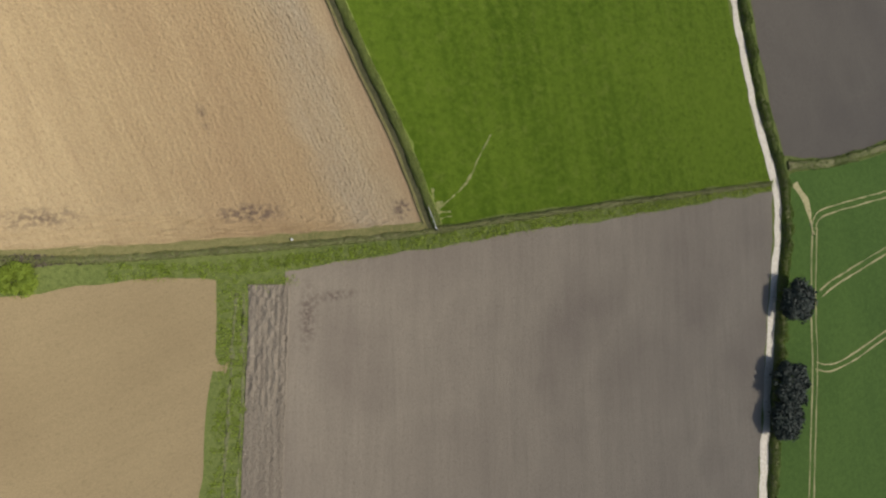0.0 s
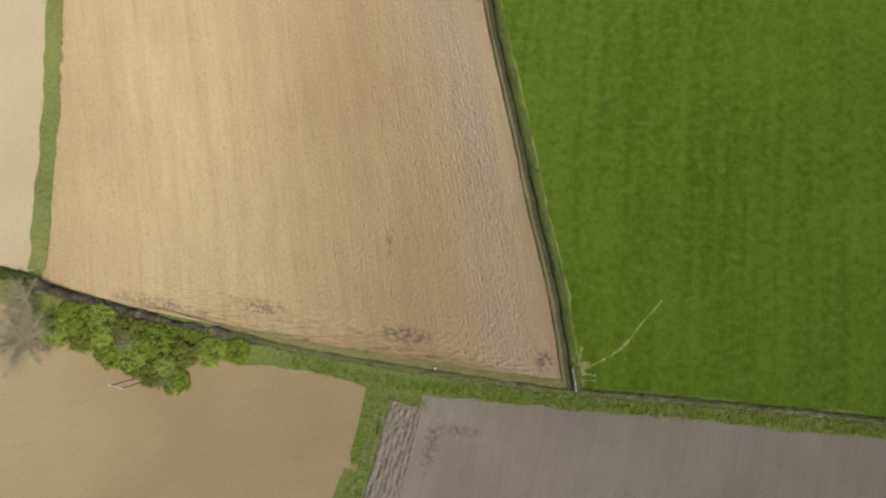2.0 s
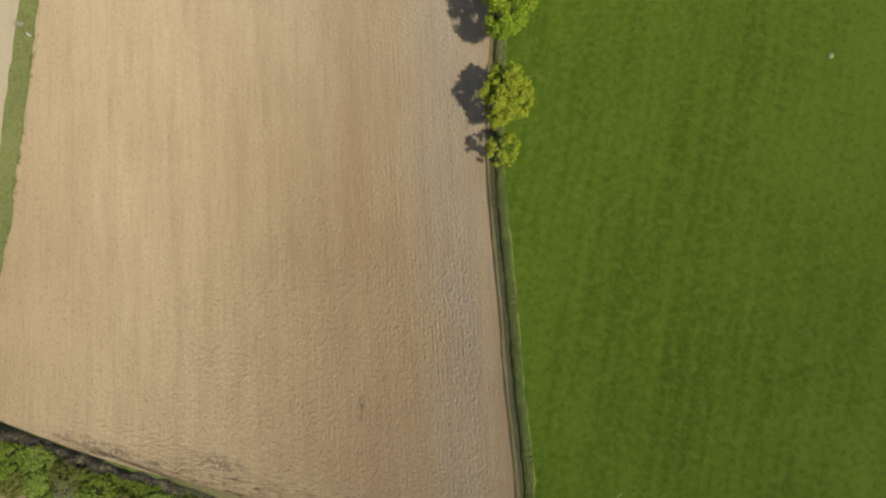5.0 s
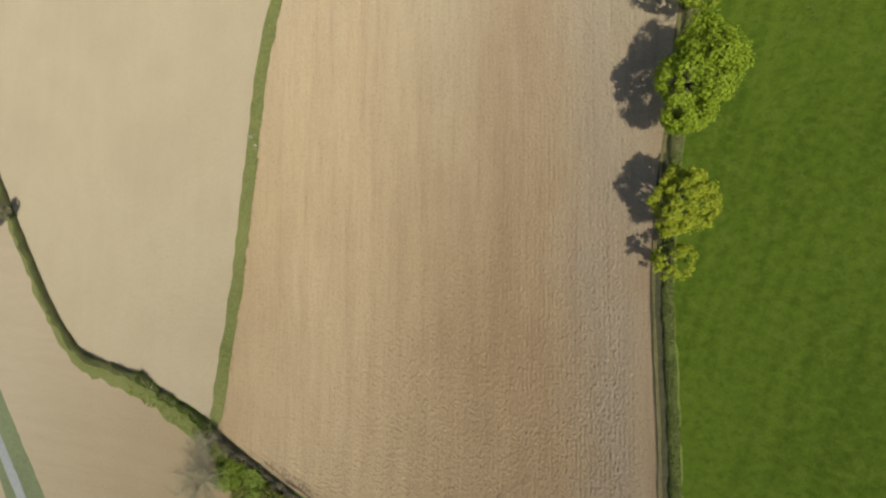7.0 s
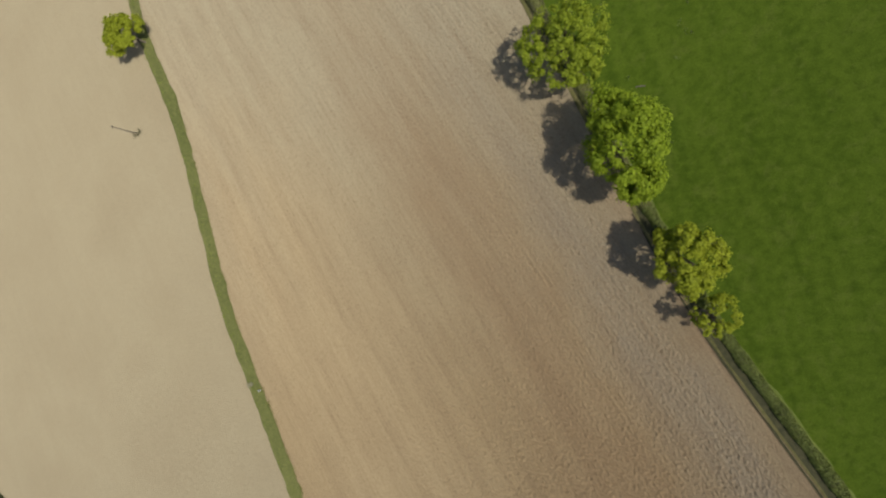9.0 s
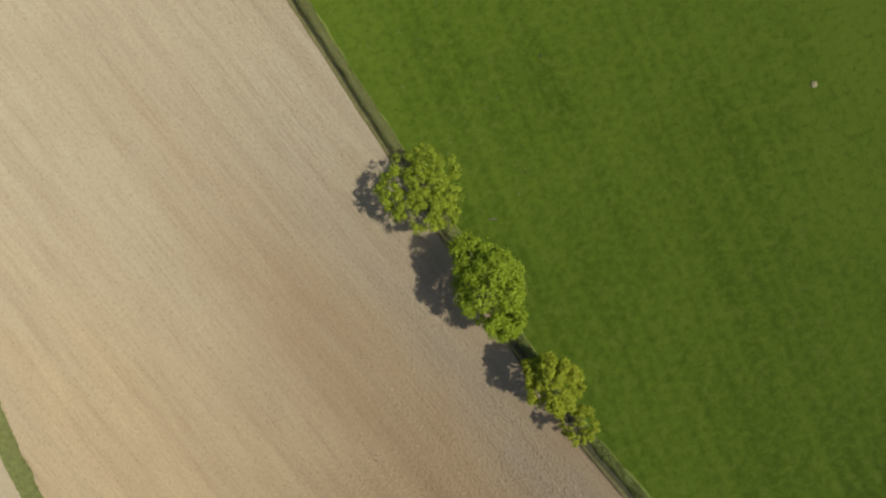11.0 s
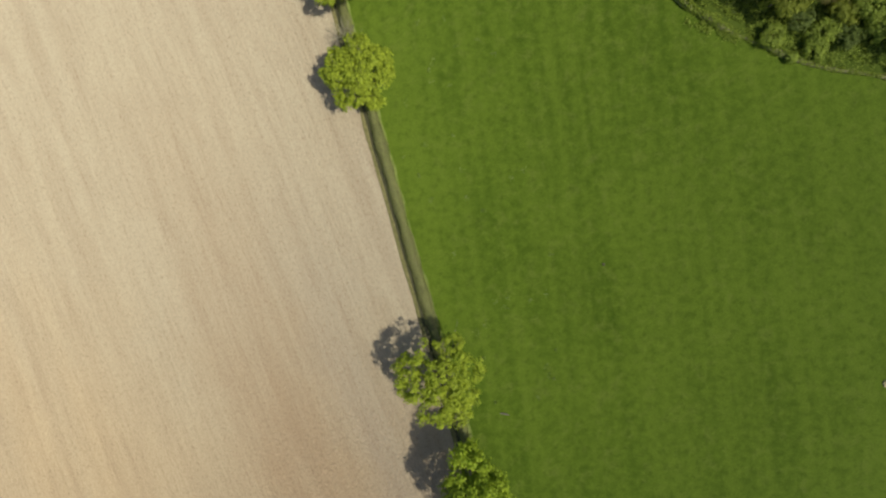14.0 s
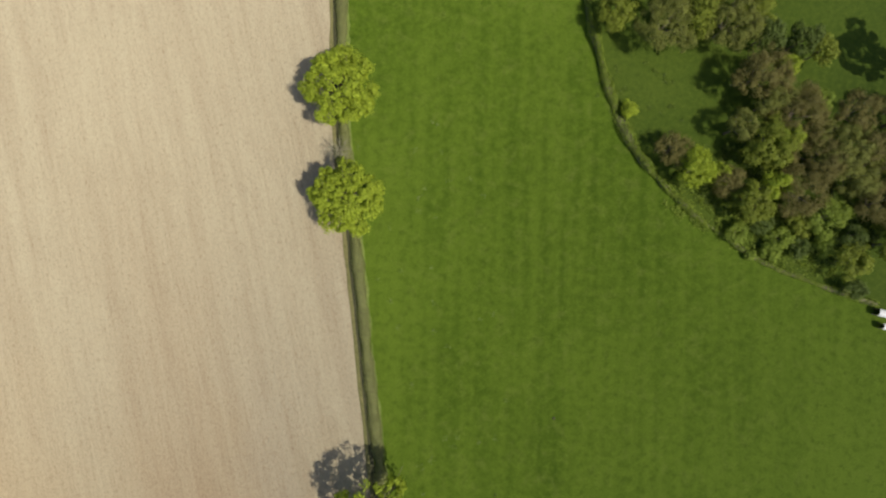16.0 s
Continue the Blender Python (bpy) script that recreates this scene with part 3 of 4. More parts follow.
sheet("field_dark", [(108.5, 74), (112, 54), (117.5, 32), (137, 33), (162, 40.5), (420, 120), (420, 320), (100, 160), (98, 140), (102, 100)], 0.02, SOIL_DARK, "dark grey fallow field behind a low hedge")
sheet("field_wheat", [(119.5, 27.6), (136, 30.5), (162, 37), (420, 112), (420, -120), (102, -120), (108.5, -57), (111.5, -30), (114, -11), (117.5, 5), (118.8, 18)], 0.02, CROP, "young green wheat with pale tramlines")
sheet("woodland_floor", WOOD_EDGE + [(120, 176), (120, 330), (-16, 330)], 0.015, WOOD_FLOOR, "grassy floor of a small open wood", ragged=0.5)

# ---- tracks, verges and painted shade strips ----
ribbon("track", TRACK_LINE, [(-1.25, 0.03), (-0.5, 0.06), (0.5, 0.06), (1.25, 0.03)], TRACK, "pale stone farm track", 0.18, category="track")
sheet("field_across_road", [(-300, -4), (-257, -18), (-225, -29), (-181, -44), (-158, -54), (-136, -65), (-110, -78), (-200, -200), (-420, -120)], 0.016, SOIL_TAN, "dull tan bare field across the road")
ribbon("road", ROAD_LINE, [(-2.1, 0.13), (0, 0.19), (2.1, 0.13)], ROAD, "grey asphalt country road with green verges", 0.1, category="road")
ribbon("lane", LANE, [(-2.3, 0.04), (-1.2, 0.3), (-0.3, 0.2), (0.6, 0.4), (1.6, 0.2)], LANE_GRASS, "narrow dull green grass lane between two tan fields", 0.2)
ribbon("verge_far_hedge", [(-78, -2.4), (-92, -2.0), (-104, -2.2), (-119, -4.0)] + [(x, y - 2.2) for x, y in FAR_HEDGE[2:]], [(-2.4, 0.03), (-0.8, 0.2), (0.9, 0.25), (2.0, 0.03)], LANE_GRASS, "green grass margin along the winding hedge", 0.4)
tufts("weeds_margin", [(-80, -2.4), (-92, -2.0), (-104, -2.2), (-119, -4.0)], 4.2, LEAF_WEED, "rank green weeds along the hedge foot", 54, 120, 0.4, 0.16)
tufts("weeds_plough", [(-12.4, -1.7), (-9, -1.4), (-5.5, -0.4)], 1.8, LEAF_WEED, "green weeds at the end of the ploughed strip", 55, 60, 0.25, 0.13)
ribbon("verge_road", ROAD_LINE, [(-9.5, 0.03), (-5, 0.12), (0, 0.04), (4, 0.12), (6.5, 0.03)], ROADSIDE, "wide grey-green grass verges of the road", 0.25)
ribbon("verge_boundary", MAIN, [(-0.8, 0.2), (-0.45, 0.28), (0.0, 0.28), (0.4, 0.05)], DRY_GRASS, "dry rough grass along the field boundary", 0.06)
# two dark strips put the hedge's shadow along its foot as colour
ribbon("shade_strip_south", MAIN[:6], [(-0.42, 0.29), (0.1, 0.3), (0.65, 0.29)], SHADE_EARTH, "narrow dark strip of painted shade at the foot of the hedge", 0.05, category="ditch")
ribbon("shade_strip_north", MAIN[5:], [(-0.12, 0.29), (0.2, 0.3), (0.5, 0.29)], SHADE_EARTH, "narrow dark strip of painted shade at the foot of the hedge", 0.05, category="ditch")
ribbon("verge_pasture", beside(MAIN, 2.45), [(-0.22, 0.1), (0, 0.22), (0.2, 0.04)], EDGE_GRASS, "thin light green strip of long grass beside the hedge", 0.14, 0.8)
ribbon("furrow_boundary", beside(MAIN[:6], -1.05), [(-0.11, 0.3), (0, 0.32), (0.11, 0.3)], SHADE_EARTH, "dark open furrow beside the field boundary", 0.06, category="furrow")
ribbon("verge_cross", [(-48, 2.2)] + CROSS_TOP[3:7], [(-1.2, 0.2), (-0.6, 0.36), (0.3, 0.3), (0.8, 0.05)], DRY_GRASS, "dry olive grass strip along the hedgerow", 0.12)
for points, wide in (([(18.9, 12.6), (21.3, 13.6), (23.0, 15.0), (25.8, 17.6), (27.8, 20.6)], 0.2), ([(27.8, 20.6), (29.1, 23.7), (31.9, 29.0)], 0.1), ([(18.9, 12.8), (19.3, 13.9), (19.6, 15.4), (19.5, 17.0)], 0.17), ([(18.3, 13.2), (17.9, 16.9), (17.1, 19.1), (15.7, 22.3)], 0.12),
                     ([(19.9, 10.7), (21.3, 11.1), (23.4, 11.7)], 0.13), ([(19, 12), (21.3, 12.3), (23.2, 12.7)], 0.2), ([(17.6, 12.4), (19.0, 13.0), (20.2, 13.2), (21.8, 13.9)], 0.6)):
    ribbon("trodden_path", points, [(-wide, 0.03), (0, 0.045), (wide, 0.03)], TROD, "faint trodden path worn into the pasture grass", wide * 0.6, 0.4, category="path")
for points in ([(-14.4, -3), (-14.7, -10), (-14.9, -18), (-15.4, -36), (-16.2, -70)], [(-13.3, -3), (-13.2, -10), (-13.0, -18), (-13.4, -36), (-14.4, -70)]):
    ribbon("wheel_rut", points, [(-0.2, 0.05), (0, 0.09), (0.2, 0.05)], RUT, "dark wheel rut worn along the grass strip", 0.14, 0.6, category="rut")
ribbon("bare_patch", [(121.5, 25), (124, 20.5), (127, 15), (128, 11)], [(-1.0, 0.03), (0, 0.05), (0.9, 0.03)], MUD, "bare pale patch at the corner of the wheat", 0.5, category="soil")
ribbon("bare_gateway", [(59.2, 177.6), (61.5, 177.0), (65, 177.2), (70, 178.5)], [(-1.0, 0.03), (0, 0.06), (0.9, 0.03)], TROD, "bare pale gateway ground beside the wood", 0.5, 0.5, category="soil")
ribbon("bare_notch", [(-17.9, -14.2), (-16.6, -14.9), (-15.4, -15.2)], [(-0.9, 0.03), (0, 0.06), (0.8, 0.03)], SOIL_TAN, "small bare notch in the grass strip", 0.3, 0.4, category="soil")
for points in ([(128.2, 13), (126.5, 0), (125.5, -11), (124.8, -24), (122, -45), (120, -60)], [(127.8, 13), (129.5, 16), (136, 18.5), (162, 24.5), (230, 40)], [(129, -5), (136, -1.5), (158, 7), (230, 35)], [(125, -24), (130, -25), (138, -23.5), (156, -17), (230, 10)]):
    for off in (-0.9, 0.9):
        ribbon("tramline", beside(points, off), [(-0.17, 0.035), (0, 0.045), (0.17, 0.035)], MUD, "pale wheel track through young wheat", 0.08, category="tramline")

# ---- trees along the boundary ----
tree(-22.6, 109.6, 5.6, 8.6, 13.6, LEAF_LIME, "large full green tree beside the boundary hedge", 11, 21000, 230, 0.27, 6, base=(-24.0, 110), boughs=17)
tree(-29.1, 128.1, 6.5, 6.8, 10.4, LEAF_OAK, "broad yellow-green oak with an open crown", 12, 11000, 150, 0.25, 0, base=(-30.0, 128.5), open_part=0.2, boughs=15)
tree(-16.4, 91.2, 5.0, 5.8, 11.0, LEAF_GOLD, "golden-green tree with a lumpy crown beside the hedge", 13, 11000, 130, 0.26, 20, base=(-17.8, 92), open_part=0.05, boughs=11)
tree(-13.0, 81.8, 3.3, 3.7, 7.5, LEAF_GOLD, "small thin golden tree with bare twigs", 14, 3000, 55, 0.21, 0, base=(-14.0, 82), open_part=0.25, boughs=9)
tree(-44.2, 178.7, 6.0, 6.1, 9.0, LEAF_OAK, "rounded yellow-green tree on the field boundary", 15, 14000, 190, 0.26, 0, base=(-45.6, 178), open_part=0.05, boughs=17)
tree(-49.9, 197.3, 6.3, 6.6, 9.0, LEAF_OAK, "rounded olive-green tree on the field boundary", 16, 14000, 190, 0.26, 0, base=(-51.2, 196.5), open_part=0.1, boughs=16)
tree(-135.4, 165.1, 6.9, 5.9, 7.5, LEAF_GOLD, "olive-yellow tree beside the grass lane", 17, 9500, 120, 0.32, 0, base=(-132.6, 164.2))

# ---- hedges ----
hedge("hedge_low", beside(MAIN[:6], 1.5), 1.8, 1.5, LEAF_GREEN, "low trimmed dull green hedge on the field boundary", 31, 420, 0.14, heights=[0.9, 1.0, 1.0, 1.0, 0.9, 0.8], spread=0.7, rough=0.08)
hedge("hedge_low", beside(MAIN[5:], 1.4), 2.0, 0.8, LEAF_TRIM, "low flat-trimmed brown hedge along the field", 32, 420, 0.12, spread=0.3)
hedge("hedge_cross", [(x, y - 0.9) for x, y in CROSS_TOP[2:]], 1.3, 0.6, LEAF_DULL, "low flat-trimmed grey hedge between the fields", 39, 150, 0.13)
hedge("hedge_lane", FAR_HEDGE[1:], 1.8, 1.5, LEAF_DULL, "long winding hedge between two fields", 33, 170, 0.18)
hedge("hedge_dark", [(-87, 1.6), (-80, 1.0), (-70, 0.9), (-60, 1.0), (-50, 1.5), (-43, 2.0), (-34, 2.9)], 1.5, 1.2, LEAF_TANGLE, "dark tangled bramble hedge along the field headland", 40, 150, 0.16, heights=[1.7, 1.3, 0.9, 1.4, 0.7, 0.9, 0.3], spread=1.3, rough=0.5)
hedge("hedge_green", [(-116, 1.0), (-107, 0.5), (-98, 1.3), (-89, 1.7)], 1.9, 1.3, LEAF_DEEP, "dark green hedge at the end of the lane", 47, 170, 0.17, spread=1.0, rough=0.35)
hedge("hedge_tall", BIG_HEDGE, 8.0, 3.6, LEAF_HEDGE, "tall wide hedge far across the field", 34, 130, 0.4)
hedge("hedge_track", beside(TRACK_LINE, -2.75), 2.4, 1.3, LEAF_DEEP, "dark green clipped hedge beside the track", 35, 150, 0.2)
hedge("hedge_wood", WOOD_EDGE[:7], 1.5, 1.0, LEAF_WEED, "low green hedge along the edge of the wood", 36, 190, 0.15, spread=0.9, rough=0.4)
hedge("hedge_wood", WOOD_EDGE[6:10], 0.8, 0.5, LEAF_WEED, "thin broken hedge between pasture and wood", 48, 90, 0.14, spread=1.0, rough=0.6)
hedge("hedge_thin", [(-254, 42), (-252, 10), (-252, -20)], 2.0, 1.6, LEAF_SEDGE, "thin hedge between road and field", 37, 50, 0.25)
hedge("hedge_field", [(119, 29.5), (137, 32), (162, 39), (240, 62)], 2.6, 0.7, LEAF_HEDGE, "low green hedge between dark field and wheat", 38, 80, 0.18)
tufts("weeds_cross", [(x, y + 1.3) for x, y in CROSS_LOW[3:]], 2.4, LEAF_WEED, "rough green weeds and grass along the hedgerow", 41, 120, 0.4, 0.13)
tufts("weeds_strip", [(-15, -1), (-14.6, -18), (-15.4, -36), (-16.5, -80)], 4.2, LEAF_WEED, "rough green weeds on a strip between fields", 42, 130, 0.25, 0.13)
tufts("weeds_lane", beside(LANE, -0.6), 2.6, LEAF_WEED, "coarse green grass tufts on the lane", 43, 42, 0.3, 0.15)
tufts("weeds_lane_edge", beside(LANE, 1.5), 0.7, LEAF_BRAMBLE, "dull grass along the edge of the lane", 49, 26, 0.35, 0.15)

tufts("undergrowth", [(12, 194), (20, 191), (32, 188), (50, 186)], 9.0, LEAF_WEED, "tangled green undergrowth at the wood's edge", 45, 240, 0.6, 0.18)
tufts("rank_grass", [(-3, 214), (4, 208), (12, 206)], 14.0, LEAF_DEEP, "sparse coarse tufts in a grassy clearing", 53, 26, 0.3, 0.16)
tufts("undergrowth", [(20, 200), (30, 197), (42, 194), (52, 192)], 16.0, LEAF_DEEP, "dark green undergrowth beneath the trees", 52, 240, 0.6, 0.2)
tufts("tussocks", [(-10, 120), (-25, 160), (-38, 200)], 22.0, LEAF_HEDGE, "scattered coarse grass tussocks on the pasture", 46, 7, 0.16, 0.14)

# ---- shrubs and bare trees by the hedgerow ----
SHRUB_SORTS = ((LEAF_SHRUB, "spreading light green hedgerow shrub"), (LEAF_WEED, "spreading fresh green hedgerow shrub"), (LEAF_BRAMBLE, "dull grey-green bramble in the hedgerow"))
for k, (x, y, r, h, sort) in enumerate([(-79, -6, 3.0, 2.4, 0), (-77, -2, 3.2, 2.2, 1), (-73, -6, 2.6, 2.4, 2), (-71, -2, 3.2, 2.2, 0), (-67, -7, 2.8, 2.4, 1), (-65, -2, 3.0, 2.2, 2), (-62, -6, 2.8, 2.5, 0), (-57, -8.5, 3.0, 2.4, 2),
                                        (-59, -3, 3.0, 2.3, 1), (-53, -9, 2.6, 2.0, 1), (-53, -4, 2.8, 2.0, 2), (-48, -2, 2.6, 1.5, 0), (-43, -0.5, 2.4, 1.2, 1), (-69, -4.2, 1.8, 3.0, 0), (-55.5, -6.2, 1.7, 2.8, 0), (-75, -4, 1.7, 2.8, 1)]):
    tree(x, y, r * 1.1, r, h * 0.85, SHRUB_SORTS[sort][0], SHRUB_SORTS[sort][1], 50 + k, 4600, 80, 0.16, 37 * k, clump=0.5, open_part=0.08, kind="shrub", group="shrubs in the hedgerow", boughs=17)
tufts("weeds_shrubs", [(-82, -5), (-74, -6), (-66, -7.5), (-58, -9), (-53, -7.5)], 4.0, LEAF_WEED, "tall green weeds among the hedgerow shrubs", 50, 420, 0.8, 0.17)
tufts("weeds_shrubs", [(-80, -2), (-66, -1.5), (-52, -1), (-42, 0)], 4.0, LEAF_WEED, "tall green weeds among the hedgerow shrubs", 51, 420, 0.8, 0.17)
bare_tree(-83.5, -9.0, 8.6, 5.5, "wide leafless hazy grey tree at the end of the lane", 70, 1300)
bare_tree(-86.5, -1.5, 5.5, 4.5, "leafless hazy grey tree at the end of the lane", 71, 800)
bare_tree(-55, -7.5, 3.4, 2.8, "small leafless grey shrub among green shrubs", 72, 420)
bare_tree(-48.4, 187.0, 2.6, 5.0, "thin leafless tree between two leafy trees", 74, 260)
bare_tree(-64, -4, 2.8, 2.8, "small leafless grey shrub among green shrubs", 73, 320)
for k, (x, y, r, h, leaf, label) in enumerate([(-196, 14, 5.0, 5.0, LEAF_OLIVE, "small olive-yellow tree in the hedge"), (-189, 19, 3.2, 4.2, LEAF_SEDGE, "small grey-brown bush in the hedge"), (-246, 53, 4.5, 6.0, LEAF_SEDGE, "dark tree where two hedges meet"), (-254, -20, 5, 6, LEAF_SEDGE, "dull green bush beside the road")]):
    tree(x, y, r, r, h, leaf, label, 80 + k, 3600, 60, 0.3, 0)
for k, (x, y, r, h) in enumerate([(114.3, -6.6, 5.7, 4.6), (110.4, -26.6, 5.3, 4.6), (108.6, -35.6, 4.5, 4.0)]):
    tree(x, y, r, r, h, LEAF_DARK, "dense dark evergreen tree beside the track", 90 + k, 9000, 110, 0.36, 0, clump=1.1, group="dark trees beside the track")

# ---- the wood ----
WOOD_SORTS = ((LEAF_OAK, "small yellow-green tree at the wood's edge"), (LEAF_OLIVE, "olive-green tree in the open wood"), (LEAF_BROWN, "brown twiggy tree just coming into leaf in the wood"),
              (LEAF_DEEP, "deep green tree in the wood"), (LEAF_WEED, "bright green bush in the wood"), (LEAF_BRAMBLE, "grey-olive tree in thin leaf in the wood"))
WOOD = [(9.8, 199.5, 2.8, 4.0, 2), (14.4, 196.7, 3.1, 5.0, 0), (18.9, 196.6, 1.6, 4.0, 0), (24.9, 192.8, 3.3, 5.5, 1), (28.5, 196.5, 2.1, 6.0, 0), (32.8, 196.1, 4.0, 6.0, 2), (20.5, 195.8, 2.6, 4.6, 2), (41.8, 201.3, 4.3, 6.5, 5),
        (35.5, 202.6, 4.0, 6.5, 2), (39.7, 192.9, 3.2, 4.2, 4), (44.4, 190.1, 2.0, 4.5, 3), (45.1, 186.0, 2.8, 5.0, 1), (47.5, 181.5, 1.6, 3.0, 3), (47.2, 196.9, 4.0, 6.5, 2), (47.0, 206.3, 3.4, 6.5, 1),
        (26.0, 203.5, 4.0, 6.5, 1), (28.6, 205.2, 2.2, 6.6, 0), (20.3, 205.4, 2.5, 6.5, 5), (22.1, 215.0, 4.8, 7.5, 2), (25.2, 211.0, 3.0, 6.5, 5), (30.1, 209.6, 5.0, 7.0, 2), (26.0, 217.2, 1.8, 6.5, 0), (34.3, 213.1, 2.1, 4.5, 4),
        (38.5, 205.2, 4.6, 7.0, 5), (44.9, 206.1, 3.6, 7.0, 2), (40.5, 212.0, 3.4, 6.0, 2), (3.8, 220.5, 4.6, 7.0, 5), (-4.9, 221.5, 2.8, 5.5, 1), (15.1, 223.0, 4.6, 7.5, 5), (8.9, 223.5, 3.6, 6.5, 1), (18.9, 225.7, 3.2, 6.5, 1),
        (22.6, 223.2, 2.6, 6.0, 3), (29.2, 223.6, 2.6, 5.5, 3), (33.2, 222.6, 2.3, 5.0, 1), (1.5, 205.7, 1.3, 1.9, 0), (25.0, 187.2, 1.9, 1.7, 4), (32.9, 187.9, 2.0, 1.9, 4), (36.5, 187.0, 1.7, 2.2, 3), (31.8, 185.0, 1.6, 1.4, 4),
        (29.0, 190.0, 2.0, 2.2, 3), (35.6, 190.8, 2.0, 2.6, 1), (41.5, 188.0, 1.9, 2.4, 4), (28.4, 183.7, 0.7, 1.0, 4), (52.0, 201.0, 4.4, 7.5, 2), (51.5, 190.5, 3.6, 6.5, 1), (56.0, 195.0, 4.2, 7.5, 2), (57.0, 206.0, 4.4, 7.5, 1),
        (50.0, 213.0, 4.2, 7.5, 2), (9.0, 231.0, 4.4, 7.5, 1), (0.0, 229.0, 4.0, 7.5, 5), (18.0, 234.0, 4.5, 8.0, 2)]
for k, (x, y, r, h, sort) in enumerate(WOOD):
    leaf, label = WOOD_SORTS[sort]
    thin = sort in (2, 5)
    tree(x, y, r * 1.14, r * 1.08, h, leaf, label, 110 + k, int((620 if thin else 520) * r * r) + 700, int(16 * r) + 14, 0.13 if thin else 0.19, 41 * k, kind="tree" if h > 3.5 else "shrub", group="trees of the wood", clump=0.45 + 0.085 * r, open_part=0.25 if thin else 0.08, boughs=9 if r < 2.5 else 12)
tree(52.5, 223.5, 4.6, 5.2, 17.0, LEAF_DEEP, "tall deep green tree standing alone behind the wood", 170, 9000, 110, 0.26, 0, base=(51.5, 223.8))


# ---- small field shelters ----
def shelter(x, y, long, wide, high, turn, label):
    """A small shelter: plank walls under a rounded white sheet roof."""
    thing = tagged(new("field_shelter"), label, "shed")
    thing.matrix_basis = pose(x, y, 0, 0, 0, turn)
    for side in (-1, 1):
        bm = bmesh.new()
        bmesh.ops.create_cube(bm, size=1, matrix=Matrix.Translation((0, side * (wide / 2 - 0.08), high * 0.36)) @ Matrix.Diagonal((long - 0.2, 0.06, high * 0.72, 1)))
        part("side_wall", bm, TIMBER, thing)
    bm = bmesh.new()
    bmesh.ops.create_cube(bm, size=1, matrix=Matrix.Translation((long / 2 - 0.15, 0, high * 0.36)) @ Matrix.Diagonal((0.06, wide - 0.24, high * 0.72, 1)))
    part("back_wall", bm, TIMBER, thing)
    bm = bmesh.new()
    rings = []
    for sx in np.linspace(-long / 2, long / 2, 15):
        ridge = 0.02 * math.cos(sx * 9)
        rings.append([[bm.verts.new((sx, (wide / 2 + 0.1) * math.cos(a), high * 0.7 + (high * 0.3 + ridge - low) * math.sin(a))) for a in np.linspace(0, math.pi, 11)] for low in (0, 0.04)])
    for u, v in zip(rings, rings[1:]):
        for k in range(10):
            bm.faces.new((u[0][k], v[0][k], v[0][k + 1], u[0][k + 1]))
            bm.faces.new((u[1][k + 1], v[1][k + 1], v[1][k], u[1][k]))
    part("roof", bm, ROOF, thing, "curved white sheet roof")


shelter(54.8, 178.1, 2.7, 1.2, 1.5, -4, "small white-roofed field shelter at the wood's edge")
shelter(55.5, 175.8, 1.5, 1.0, 1.4, -2, "short white-roofed field shelter on the pasture")

# ---- utility pole ----
pole = tagged(new("utility_pole"), "lone wooden utility pole standing in the pale field", "pole")
pole.location = (-140, 141, 0)
bm = bmesh.new()
limb(bm, (0, 0, -0.2), (0, 0, 6.5), 0.13, 0.1, 10)
part("post", bm, TIMBER, pole)
bm = bmesh.new()
bmesh.ops.create_cube(bm, size=1, matrix=Matrix.Translation((0, 0, 6.2)) @ Matrix.Diagonal((0.1, 0.9, 0.1, 1)))
part("cross_arm", bm, TIMBER, pole)
tufts("weeds_pole", [(-141, 140.5), (-139, 141.5)], 1.4, LEAF_SEDGE, "dark weeds round the foot of the pole", 44, 60, 0.6, 0.2)

# ---- twin pole by the shrubs ----
twin = tagged(new("twin_pole"), "two dark wooden poles joined by a pale cross beam", "pole")
twin.location = (-60.5, -10.95, 0)
for sx in (-1, 1):
    bm = bmesh.new()
    limb(bm, (sx, 0, -0.2), (sx, 0, 5.2), 0.13, 0.11, 10)
    part("post", bm, BARK, twin)
bm = bmesh.new()
bmesh.ops.create_cube(bm, size=1, matrix=Matrix.Translation((0, 0, 5.25)) @ Matrix.Diagonal((2.9, 0.16, 0.16, 1)))
part("cross_beam", bm, TRACK, twin, "pale cross beam")

# ---- gate, plank bridge, marker posts ----
gate = tagged(new("field_gate"), "pale galvanised five-bar gate at the field corner", "gate")
gate.matrix_basis = pose(18.4, 13.0, 0, 0, 0, -68)
for h in (0.25, 0.45, 0.65, 0.88, 1.12):
    bm = bmesh.new()
    limb(bm, (0.15, 0, h + 0.1), (4.45, 0, h + 0.1), 0.035, 0.035, 8)
    part("bar", bm, ROOF, gate)
for x in (0.15, 2.3, 4.45):
    bm = bmesh.new()
    limb(bm, (x, 0, 0.25), (x, 0, 1.27), 0.04, 0.04, 8)
    part("upright", bm, ROOF, gate)
for x in (0.0, 4.65):
    post = tagged(new("gate_post"), "weathered timber gate post", "post", "gate posts")
    post.matrix_basis = gate.matrix_basis @ Matrix.Translation((x, 0, 0))
    bm = bmesh.new()
    limb(bm, (0, 0, -0.1), (0, 0, 1.5), 0.11, 0.10, 10)
    part("shaft", bm, TIMBER, post)
bridge = tagged(new("plank_bridge"), "short weathered plank bridge over the lane ditch", "bridge")
bridge.matrix_basis = pose(-110.2, 71.8, 0.36, 0, 0, 10)
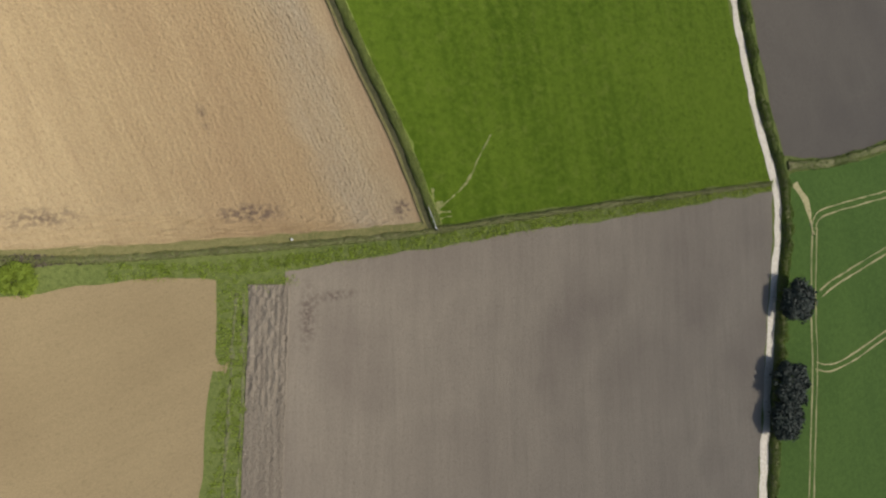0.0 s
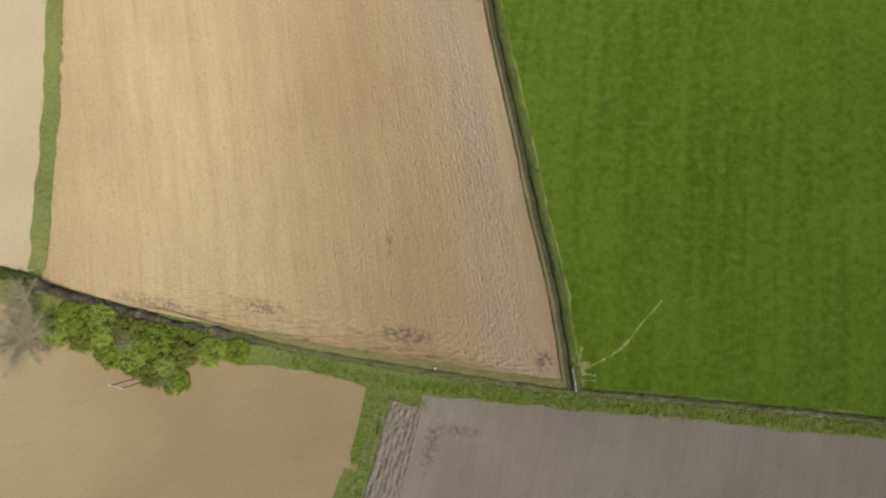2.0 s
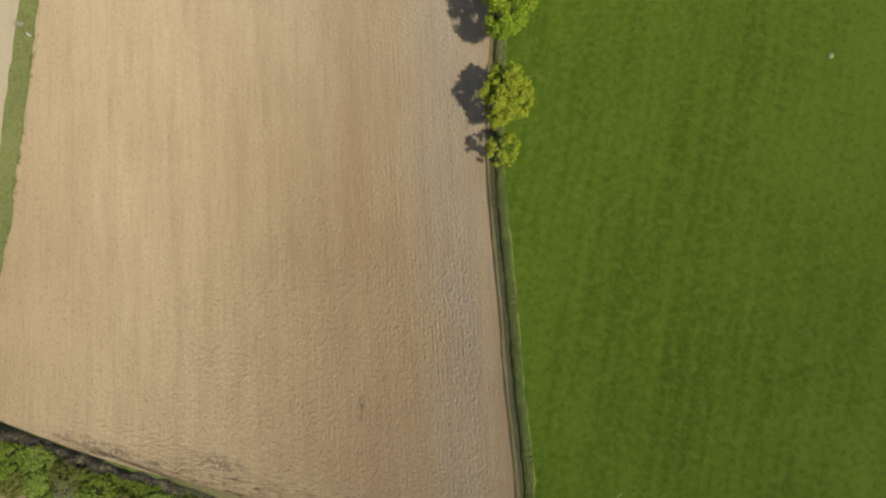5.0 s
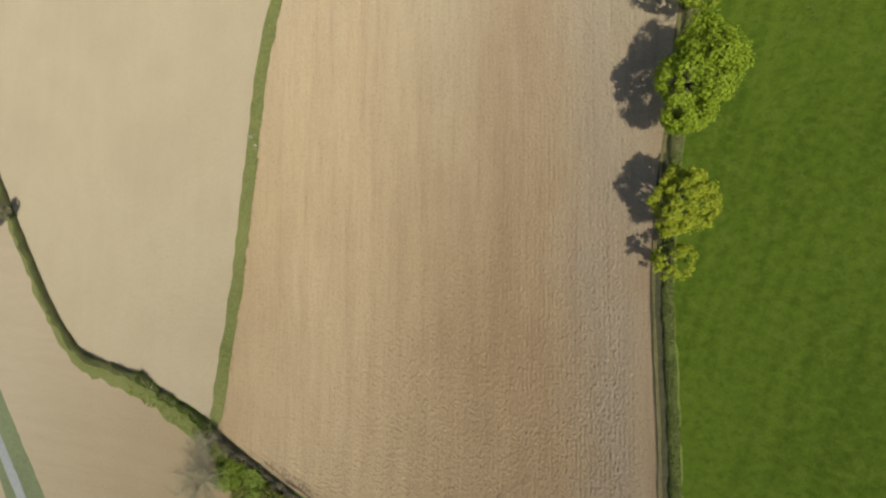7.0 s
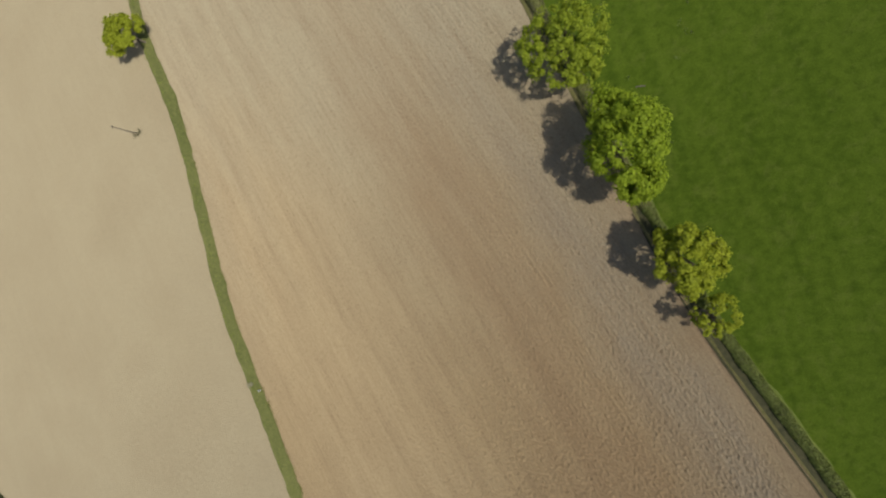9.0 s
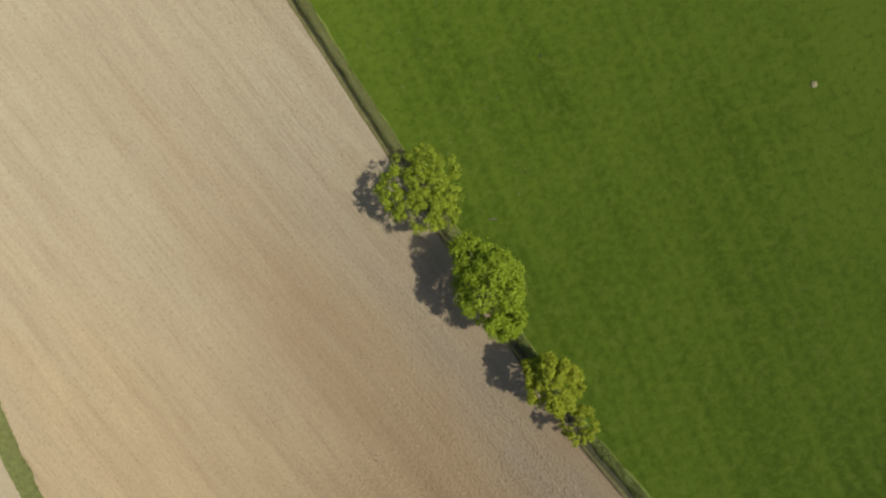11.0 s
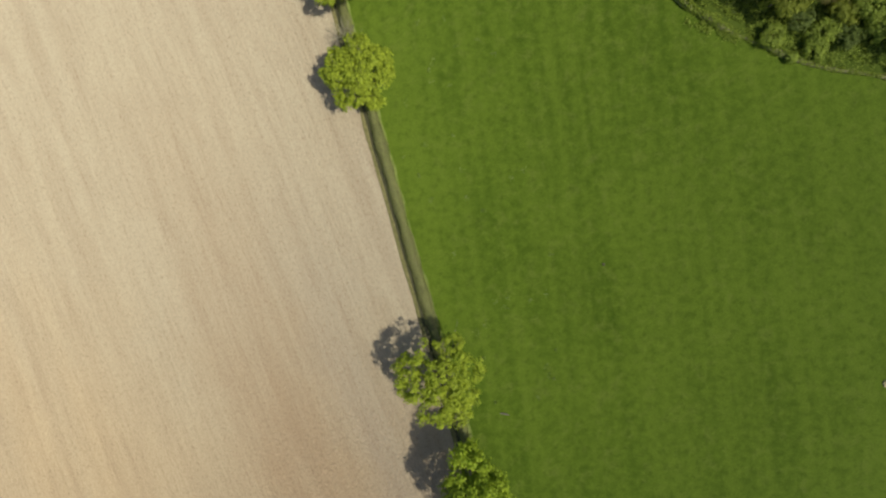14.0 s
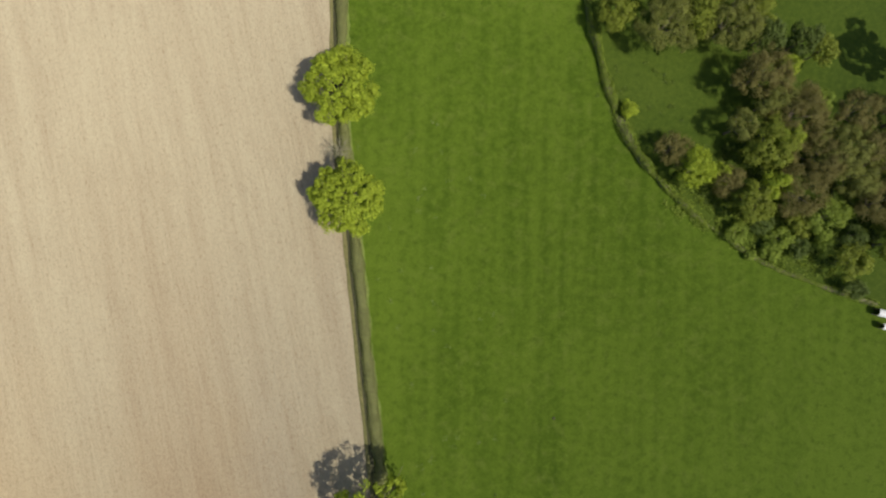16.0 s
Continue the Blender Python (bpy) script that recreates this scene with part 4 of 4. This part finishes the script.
for k in range(4):
    bm = bmesh.new()
    bmesh.ops.create_cube(bm, size=1, matrix=Matrix.Translation((0, (k - 1.5) * 0.24, 0.03)) @ Matrix.Diagonal((1.9, 0.21, 0.06, 1)))
    part("plank", bm, TWIGS, bridge)
for k, (x, y) in enumerate([(-107.2, 70.5), (-5.9, 6.2)]):
    mark = tagged(new("marker_post"), "short white marker post standing in rough grass", "post", "marker posts")
    mark.location = (x, y, 0)
    bm = bmesh.new()
    limb(bm, (0, 0, 0), (0, 0, 0.95), 0.2, 0.18, 10)
    part("shaft", bm, ROOF, mark)

# ---- small things on the pasture ----
for k, (x, y, r) in enumerate([(45.7, 129.2, 0.62), (-1.4, 147.7, 0.25)]):
    bm = bmesh.new()
    bmesh.ops.create_icosphere(bm, subdivisions=3, radius=1)
    for v in bm.verts:
        v.co = Vector((v.co.x * r, v.co.y * r, max(-0.05, v.co.z * r * 0.6))) * (1 + 0.25 * noise.noise(v.co * 2.2 + Vector((k * 7, 0, 0))))
    mound = tagged(part("earth_mound", bm, MUD if k == 0 else SHADE_EARTH, None), "small mound of bare earth on the pasture", "mound")
    mound.location = (x, y, 0.02)
bm = bmesh.new()
limb(bm, (-0.75, 0.05, 0.1), (0.2, 0, 0.16), 0.10, 0.13, 8)
limb(bm, (0.2, 0, 0.16), (0.75, -0.2, 0.1), 0.12, 0.05, 8)
branch = tagged(part("fallen_branch", bm, BARK, None), "short dark fallen branch lying in the grass", "branch")
branch.location = (-17.8, 120.4, 0)
for x, y, long, high, label in ((62.4, 162.8, 1.9, 0.14, "pale timber beam lying on the pasture grass"), (61.5, 166.3, 1.6, 0.1, "grey weathered beam lying on the pasture grass")):
    bm = bmesh.new()
    bmesh.ops.create_cube(bm, size=1, matrix=Matrix.Diagonal((long, 0.32, high, 1)))
    bmesh.ops.bevel(bm, geom=bm.edges[:], offset=0.025, segments=2, affect="EDGES")
    beam = tagged(part("timber_beam", bm, TRACK if high > 0.12 else TWIGS, None), label, "beam")
    beam.matrix_basis = pose(x, y, 0.02 + high / 2, 0, 0, -42)
